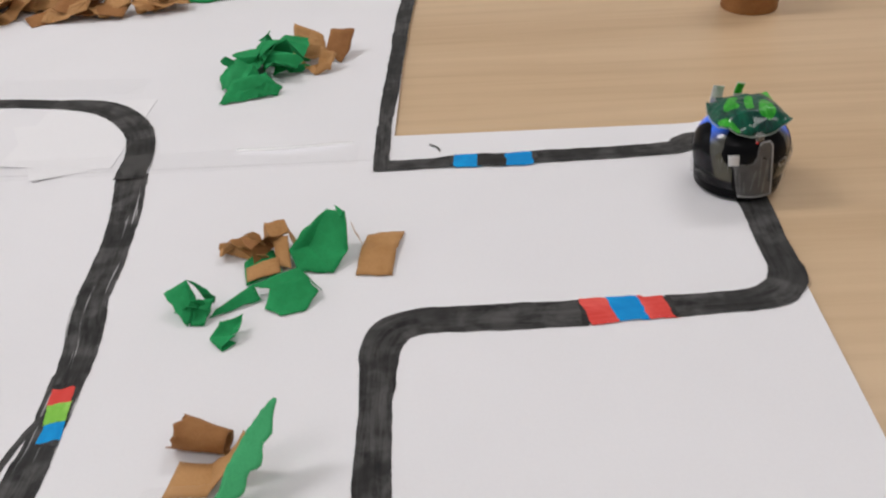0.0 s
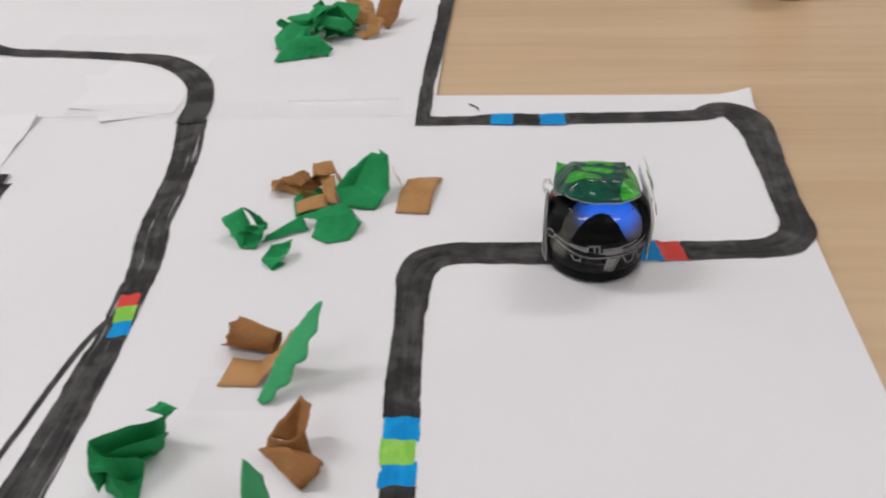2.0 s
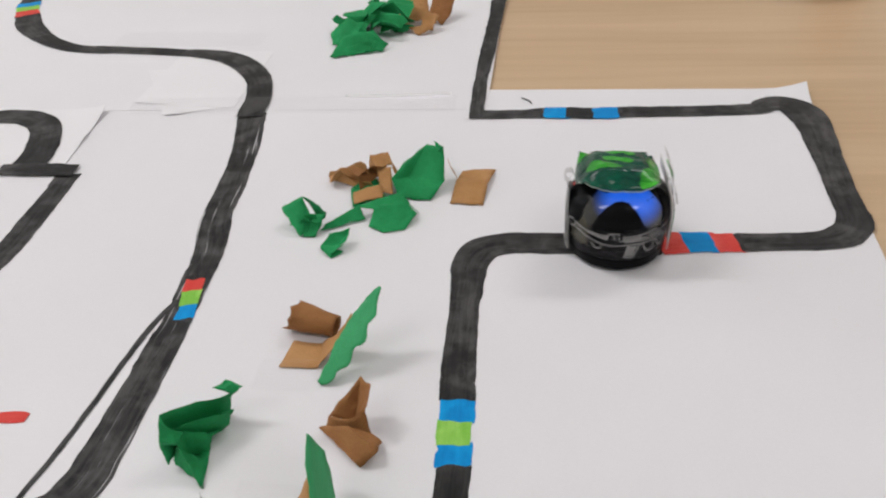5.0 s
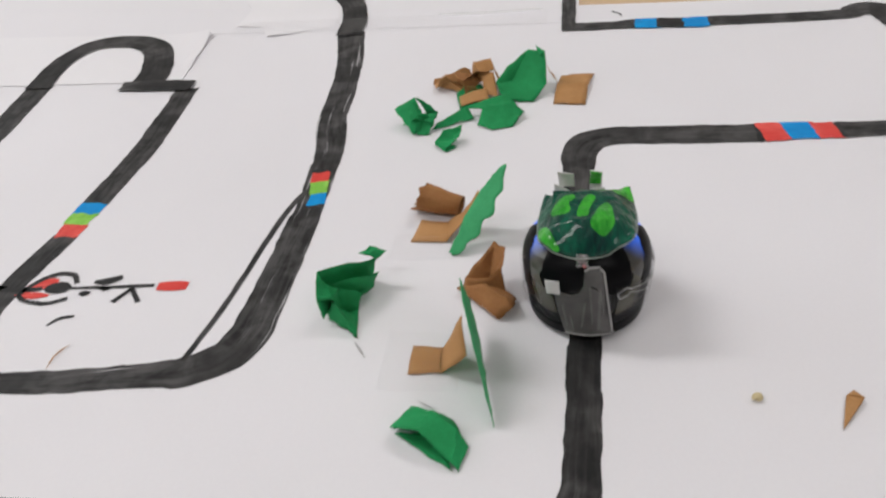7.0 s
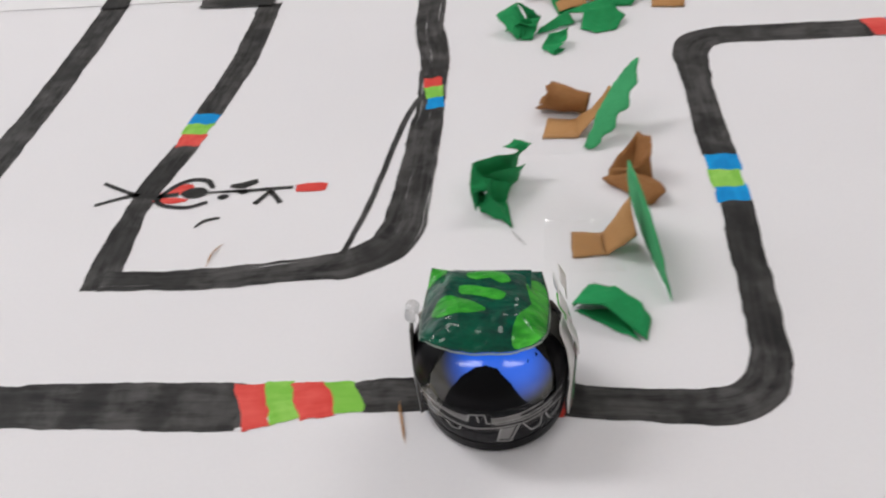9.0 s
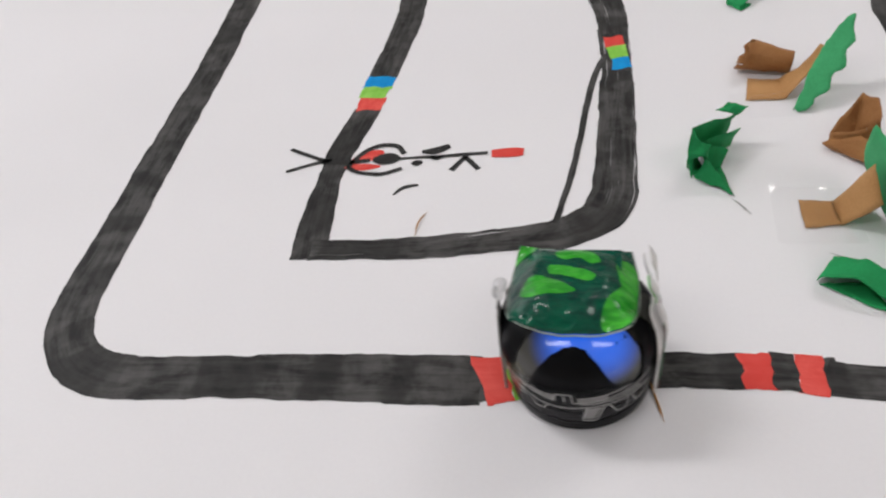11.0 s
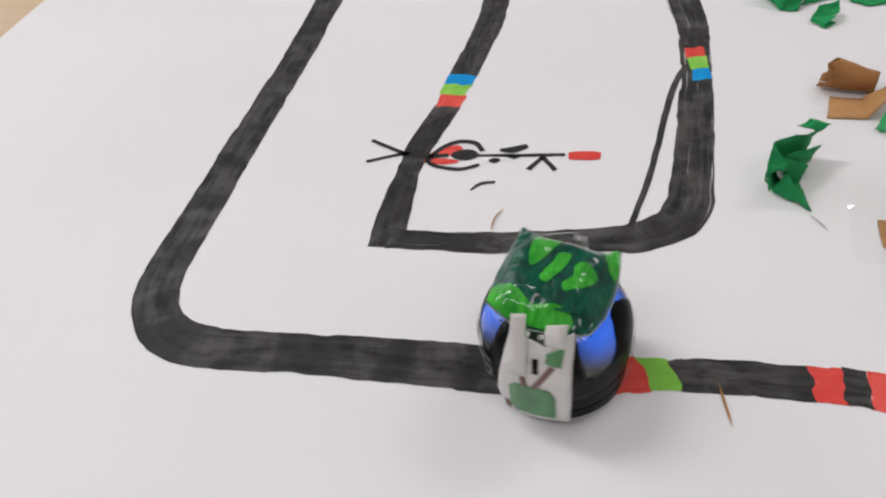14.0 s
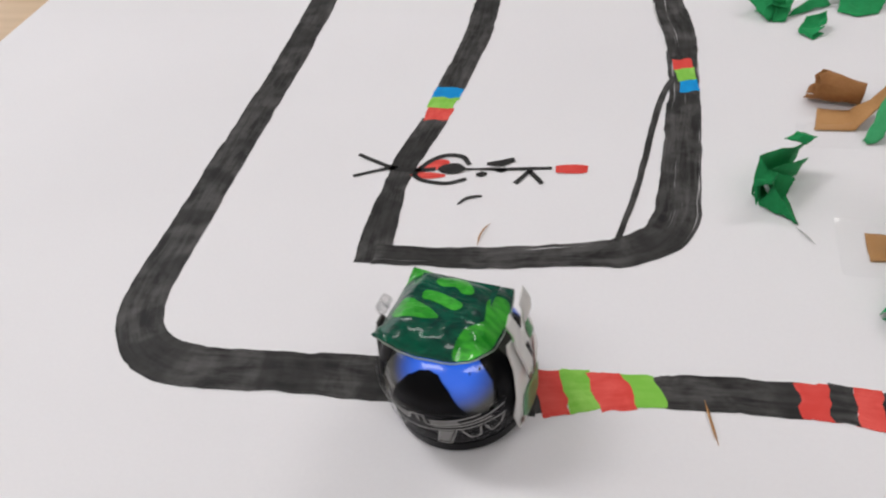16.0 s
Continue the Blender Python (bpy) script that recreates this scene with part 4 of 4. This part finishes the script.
def fold_up(place, size, turn, folds, seed, tall):
    """A torn piece of paper with sharp random folds, lying at place (mm); size: its two half sides once folded; tall: its height."""
    r = random.Random(seed)
    bm = bmesh.new()
    ring = []
    for k in range(28):
        t = k * math.tau / 28
        m = max(abs(math.cos(t)), abs(math.sin(t)))
        ring.append(bm.verts.new((size[0] * math.cos(t) / m * r.uniform(0.93, 1.05), size[1] * math.sin(t) / m * r.uniform(0.93, 1.05), 0)))
    bm.faces.new(ring)
    for k in range(folds):
        t = r.uniform(0, math.tau)
        way = Vector((math.cos(t), math.sin(t), 0))
        at = Vector((r.gauss(0, 0.3) * size[0], r.gauss(0, 0.3) * size[1], 0))
        nrm = Vector((-way.y, way.x, r.uniform(-0.3, 0.3))).normalized()
        bmesh.ops.bisect_plane(bm, geom=bm.verts[:] + bm.edges[:] + bm.faces[:], plane_co=at, plane_no=nrm, dist=1e-5)
        spin = Matrix.Translation(at) @ Matrix.Rotation(radians(r.choice((-1, 1, 1)) * r.uniform(45, 115)), 4, way) @ Matrix.Translation(-at)
        for v in bm.verts:
            if (v.co - at).dot(nrm) > 1e-4:
                v.co = spin @ v.co
    bmesh.ops.triangulate(bm, faces=bm.faces[:])
    bmesh.ops.subdivide_edges(bm, edges=[e for e in bm.edges if e.calc_length() > 2.5], cuts=1)
    low, high = (Vector(f(v.co[i] for v in bm.verts) for i in range(3)) for f in (min, max))
    mid, span = (low + high) / 2, high - low
    fit = Vector((2 * size[0] / span.x, 2 * size[1] / span.y, tall / span.z))
    turned = Matrix.Rotation(radians(turn), 4, "Z")
    for v in bm.verts:
        q = turned @ Vector(((v.co.x - mid.x) * fit.x, (v.co.y - mid.y) * fit.y, (v.co.z - low.z) * fit.z))
        q += Vector(noise.noise_vector(q * 0.35 + Vector((seed, 0, 0)))) * 0.5 + Vector(place)
        v.co = Vector((q.x, q.y, max(q.z, 0.5))) * MM
    return bm


def folded_scrap(place, size, turn, folds, seed, material, label, tall):
    ob = part("paper_scrap", fold_up(place, size, turn, folds, seed, tall), material)
    return thick(tagged(ob, label, "paper scrap", "paper scraps"), 0.25, crisp=False)


# the heap in the middle of the paper
scrap([[(-40, 222, 4), (-25, 218, 5), (-26, 228, 14.4), (-33, 231, 14)], [(-46, 217, 6), (-43, 211, 1.2), (-30, 210, 0.5), (-40, 222, 4)],
       [(-40, 222, 4), (-30, 210, 0.5), (-25, 218, 5)], [(-46, 217, 6), (-40, 222, 4), (-33, 231, 14), (-42, 225, 9)], [(-30, 231, 15.5), (-26, 228, 14.4), (-28, 226, 13)]],
      GREEN, "broad green paper leaf with a raised edge", 0.5, 0.3)
folded_scrap((-64, 223, 0.6), (9, 6.6), 15, 3, 14, KRAFT, "crumpled light brown paper scrap", 8.5)
folded_scrap((-57.5, 223, 0.6), (7, 5.6), 60, 3, 21, KRAFT2, "small crumpled brown paper scrap", 8.5)
scrap([[(-57, 231, 9.4), (-49.5, 231.4, 10), (-47, 227, 7), (-53, 224, 6)], [(-49.5, 231.4, 10), (-45.5, 229, 1), (-45, 222, 1), (-47, 227, 7)], [(-53, 224, 6), (-47.5, 226, 6.5), (-45, 211, 2.4), (-50, 213, 2.4)],
       [(-57, 231, 9.4), (-53, 224, 6), (-55, 226, 0.6), (-58, 230, 0.6)]], KRAFT, "brown paper strip curled over the heap", 1.0, 0.4)
scrap([[(-63, 217, 1.2), (-53, 223, 2.4), (-48, 211, 1.4), (-60, 204.5, 0.6)], [(-63, 217, 1.2), (-59, 222, 3), (-53, 223, 2.4)]], GREEN, "green paper scrap lying under brown paper", 0.4, 0.3)
scrap([[(-61, 212, 2.2), (-50, 216.5, 3.6), (-48, 208.5, 2.8), (-59.5, 205, 1.8)]], KRAFT, "small brown paper flap on green paper", 0.4, 0.3)
scrap([[(-58, 200, 3.4), (-41, 206, 6.5), (-38, 202.5, 5.2), (-50, 197, 4.4)], [(-50, 197, 4.4), (-38, 202.5, 5.2), (-33.5, 197, 2.6), (-44, 192, 1.2)], [(-50, 197, 4.4), (-44, 192, 1.2), (-45, 187, 0.6), (-51, 191, 0.6)], [(-44, 192, 1.2), (-33.5, 197, 2.6), (-37, 189.5, 0.6), (-45, 187, 0.6)], [(-38, 202.5, 5.2), (-41, 206, 6.5), (-33, 200, 1)],
       [(-69, 187, 0.6), (-67, 189.5, 2.6), (-56, 200, 4.2), (-53, 195.5, 1.4)]], GREEN, "green paper leaf with a long curled tail", 0.8, 0.35)
folded_scrap((-75, 189, 0.6), (5.4, 4.6), 30, 3, 9, GREEN, "small crumpled green paper knot", 6.5)
scrap([[(-84.5, 193, 7), (-76, 195, 11.6), (-74, 187, 4), (-75, 183, 0.5)], [(-76, 195, 11.6), (-72, 189, 5), (-74, 183.5, 0.6)], [(-76, 190, 5), (-66.5, 191, 6.4), (-70, 184, 0.8), (-74, 183, 0.5)],
       [(-84.5, 193, 7), (-80, 196, 1), (-75, 183, 0.5)], [(-76, 195, 11.6), (-70, 194, 1), (-66.5, 191, 6.4)]], GREEN, "small crumpled green paper star", 0.9, 0.7)
scrap([[(-66, 176, 1.4), (-63, 180, 4.4), (-56, 183, 5.4), (-60, 177, 1)], [(-66, 176, 1.4), (-60, 177, 1), (-57, 175, 3), (-61, 171.5, 1.8)], [(-60, 177, 1), (-56, 183, 5.4), (-56.5, 176, 3.5)],
       [(-66, 175.5, 0.6), (-61, 170.5, 0.5), (-57, 174, 0.5), (-62, 177, 0.5)], [(-66, 176, 1.4), (-61, 171.5, 1.8), (-61, 170.5, 0.5), (-66, 175.5, 0.6)]], GREEN,
      "tiny green paper cup", 0.6, 0.5)
scrap([[(-22, 208, 0.6), (-9, 207, 0.6), (-8.2, 221, 2), (-21, 222, 2)], [(-21, 222, 2), (-8.2, 221, 2), (-5.6, 234, 0.8), (-19.5, 233, 0.8)], [(-26, 237, 4), (-22.5, 229, 2.8), (-21, 226, 1)]],
      KRAFT, "flat brown paper card with one fold", 0.2, 0.35)

# the heap on the upper sheet
scrap([[(-102, 354, 0.8), (-96, 366, 9), (-80, 370, 10), (-84, 360, 1)], [(-84, 360, 1), (-80, 370, 10), (-72, 368, 3), (-74, 363, 0.8)], [(-102, 354, 0.8), (-84, 360, 1), (-88, 372, 0.8), (-99, 364, 0.8)]],
      GREEN, "folded green paper scrap lying low", 0.9, 0.6)
scrap([[(-104, 372, 1), (-97, 386, 12), (-88, 381, 10), (-94, 368, 2)], [(-104, 372, 1), (-107, 381, 5), (-97, 386, 12)], [(-94, 368, 2), (-88, 381, 10), (-84, 378, 1)]],
      GREEN, "green paper scrap folded to a peak", 1.0, 0.7)
for place, size, turn, seed, tall in (((-97, 395, 0.6), (12, 11), 20, 5, 12), ((-80, 390, 0.6), (14, 10), -30, 8, 11), ((-90, 407, 0.6), (15, 12), 60, 17, 15),
                                      ((-75, 402, 0.6), (13, 11), 10, 23, 14), ((-88, 397, 5), (13, 12), 45, 33, 9), ((-72, 388, 0.6), (10, 7), -15, 40, 7)):
    folded_scrap(place, size, turn, 3, seed, GREEN, "crumpled green paper in a heap", tall)
scrap([[(-72, 422, 16), (-56, 416, 12), (-54, 408, 6), (-72, 410, 8)], [(-70, 396, 10), (-64, 391, 3), (-58, 386, 0.8), (-66, 402, 2)], [(-58, 386, 0.8), (-55, 402, 10), (-47, 396, 8), (-50, 389, 3)],
       [(-64, 391, 3), (-58, 386, 0.8), (-55, 398, 3)], [(-66, 402, 2), (-55, 402, 4), (-54, 408, 6), (-72, 410, 8)]], KRAFT, "crumpled brown paper scrap beside green paper", 1.0, 0.8)
scrap([[(-54, 404, 6), (-52, 420, 13), (-39, 421, 12), (-42, 407, 4)], [(-54, 404, 6), (-42, 407, 4), (-46, 402, 0.8)]], KRAFT2, "stiff brown paper flap", 0.8, 0.5)

# far heap of cut strips
heap = empty("paper_heap", "loose heap of cut brown paper strips", "paper heap")
rng = random.Random(11)
for k in range(84):
    cx, cy = rng.uniform(-330, -162), rng.uniform(492, 575)
    cy += max(0, (cx + 230) * 0.12)
    base = max(0.8, (cy - 497) * 0.35 * rng.random())
    a, ln, wd = rng.uniform(-0.9, 0.9), rng.uniform(9, 24), rng.uniform(4, 8)
    d, s = np.array((math.cos(a), math.sin(a), rng.uniform(-0.4, 0.4))), np.array((-math.sin(a), math.cos(a), rng.uniform(-0.2, 0.7)))
    c = np.array((cx, cy, base + 4))
    folded("strip", [[c - d * ln - s * wd, c - s * wd, c + s * wd, c - d * ln + s * wd], [c - s * wd, c + d * ln - s * wd + (0, 0, 4), c + d * ln + s * wd + (0, 0, 4), c + s * wd]],
           KRAFT if k % 3 else KRAFT2, heap, "", 1.0, 0.6)
scrap([[(-160, 517, 0.8), (-150, 524, 9), (-138, 522, 8), (-146, 514, 1)], [(-150, 524, 9), (-152, 536, 12), (-134, 534, 6), (-138, 522, 8)], [(-146, 514, 1), (-138, 522, 8), (-126, 520, 1)]],
      GREEN, "crumpled green paper scrap beside brown strips", 0.8, 0.7)

# cardboard tube on the table
bm = bmesh.new()
rings = [[bm.verts.new((0.190 + r * math.cos(k * math.tau / 48), 0.462 + r * math.sin(k * math.tau / 48), z - 0.0012)) for k in range(48)]
         for r, z in ((0.0155, 0.0), (0.0162, 0.001), (0.0160, 0.02), (0.0163, 0.045), (0.0150, 0.045), (0.0148, 0.001))]
for a, b in zip(rings, rings[1:]):
    for k in range(48):
        bm.faces.new((a[k], a[(k + 1) % 48], b[(k + 1) % 48], b[k]))
tagged(part("cardboard_tube", bm, KRAFT2, smooth=True), "short brown cardboard tube standing on the table", "tube")

# tape over the trees, crumbs and fibres
tape([(-71, 103), (-49, 104), (-49.5, 118), (-70.5, 117)], 0.75, "short strip of clear tape holding a paper tree", [(-71, 103, 7, 0.6)])
tape([(-63, 47), (-41, 47.5), (-41.5, 69), (-63, 70)], 1.1, "square of clear tape holding a paper tree", [(-63, 70, 5, 0.7), (-50, 70, 4, 0.8), (-63, 47, 4, 0.5)])


def fibre(points, r, material, label):
    pts = spline([(x, y, z) for x, y, z in points], 0.8)
    bm = bmesh.new()
    rings = []
    for i, p in enumerate(pts):
        k = max(0.25, min(1, 4 * i / len(pts), 4 * (len(pts) - 1 - i) / len(pts)))
        d = (pts[min(i + 1, len(pts) - 1)] - pts[max(i - 1, 0)])[:2]
        d = d / (np.linalg.norm(d) + 1e-9)
        rings.append([bm.verts.new(Vector((p[0] - d[1] * r * k * math.cos(t), p[1] + d[0] * r * k * math.cos(t), p[2] + r * k * math.sin(t))) * MM)
                      for t in (0, 1.57, 3.14, 4.71)])
    for a, b in zip(rings, rings[1:]):
        for k in range(4):
            bm.faces.new((a[k], a[(k + 1) % 4], b[(k + 1) % 4], b[k]))
    return tagged(part("fibre", bm, material, smooth=True), label, "fibre", "paper fibres")


fibre([(-161.6, 50.6, 0.4), (-161.4, 56, 0.8), (-159.6, 61, 0.4)], 0.28, KRAFT, "thin curved brown paper fibre on the drawing")
fibre([(-96.9, 2.6, 0.5), (-95.6, -2.5, 0.6), (-93.7, -9.6, 0.4)], 0.3, KRAFT, "thin straight brown paper fibre across the track")
fibre([(-51, 44.5, 0.4), (-47.5, 42, 1.2), (-45, 40, 2.5)], 0.2, EDGE, "thin grey thread beside green paper")
fibre([(-73, 66, 0.4), (-71, 63, 0.8), (-68.5, 59.5, 0.4)], 0.25, EDGE, "thin pale thread beside green paper")
tagged(folded("paper_crumb", [[(52.6, 41, 0.6), (59.4, 50.6, 1.6), (55.6, 52, 0.6)], [(55.6, 52, 0.6), (59.4, 50.6, 1.6), (57.6, 53.4, 1)]], KRAFT, None, "", 0.2, 0.1),
       "tiny brown paper triangle on the paper", "crumb")
bm = bmesh.new()
bmesh.ops.create_icosphere(bm, subdivisions=2, radius=1.4 * MM, matrix=Matrix.Translation((0.0344, 0.050, 0.001)) @ Matrix.Diagonal((1, 0.85, 0.7, 1)))
for v in bm.verts:
    v.co += Vector(noise.noise_vector(v.co * 900)) * 0.0004
tagged(part("crumb", bm, BEIGE), "tiny beige crumb on the paper", "crumb")


# ---- motion ----
def motions():
    """Seconds, base centre in mm, heading in degrees."""
    rows = [
        (0.0, 124.8, 261, -87), (0.3, 125.4, 235.5, -88), (0.6, 125.4, 209.2, -92), (0.9, 121.2, 187.4, -128), (1.2, 112, 183.5, -176),
        (1.5, 92, 182.5, -180), (1.8, 64.5, 182.5, -180), (2.0, 50.4, 180.2, -180), (2.2, 48.6, 179.9, -180), (3.2, 48.6, 179.9, -180), (4.6, 48.6, 180, -180),
        (4.9, 43.5, 181, -180), (5.3, 21.5, 182.3, -180), (5.6, -1, 178.5, -176), (5.9, -10.8, 168.5, -122), (6.2, -11.3, 152, -95),
        (6.5, -11, 128.5, -91), (7.0, -8, 86, -90), (7.5, -8.8, 46.4, -90), (8.0, -10.5, 10.5, -120), (8.25, -20, 4.5, -160), (8.5, -36, 3.3, -178),
        (9.0, -73.5, 4.3, -179), (9.3, -87, 4.3, -180), (9.7, -91, 4, -180), (10.4, -92, 3.8, -180), (11.2, -122, 2, -181), (11.8, -138.5, 0, -182), (12.0, -138.5, -0.6, -184),
    ]
    # two full turns on the spot about the wheels
    spin = [(12.2, -238), (12.4, -274), (12.6, -313), (12.8, -352), (13.0, -408), (13.2, -450), (13.4, -499), (13.6, -541), (13.8, -594),
            (14.0, -640), (14.2, -672), (14.4, -725), (14.6, -784), (14.8, -826), (15.0, -860), (15.2, -888)]
    rows += [(t, -135.3 + 3 * math.cos(radians(a)), -1.2 + 3 * math.sin(radians(a)), a) for t, a in spin]
    rows += [(15.5, -142, -4, -900), (16.0, -153.4, -4.2, -908)]
    walk(robot, [(t, pose(x * MM, y * MM, 0.00025, 0, 0, a) @ pose(-OFF * MM, 0, 0)) for t, x, y, a in rows])


motions()
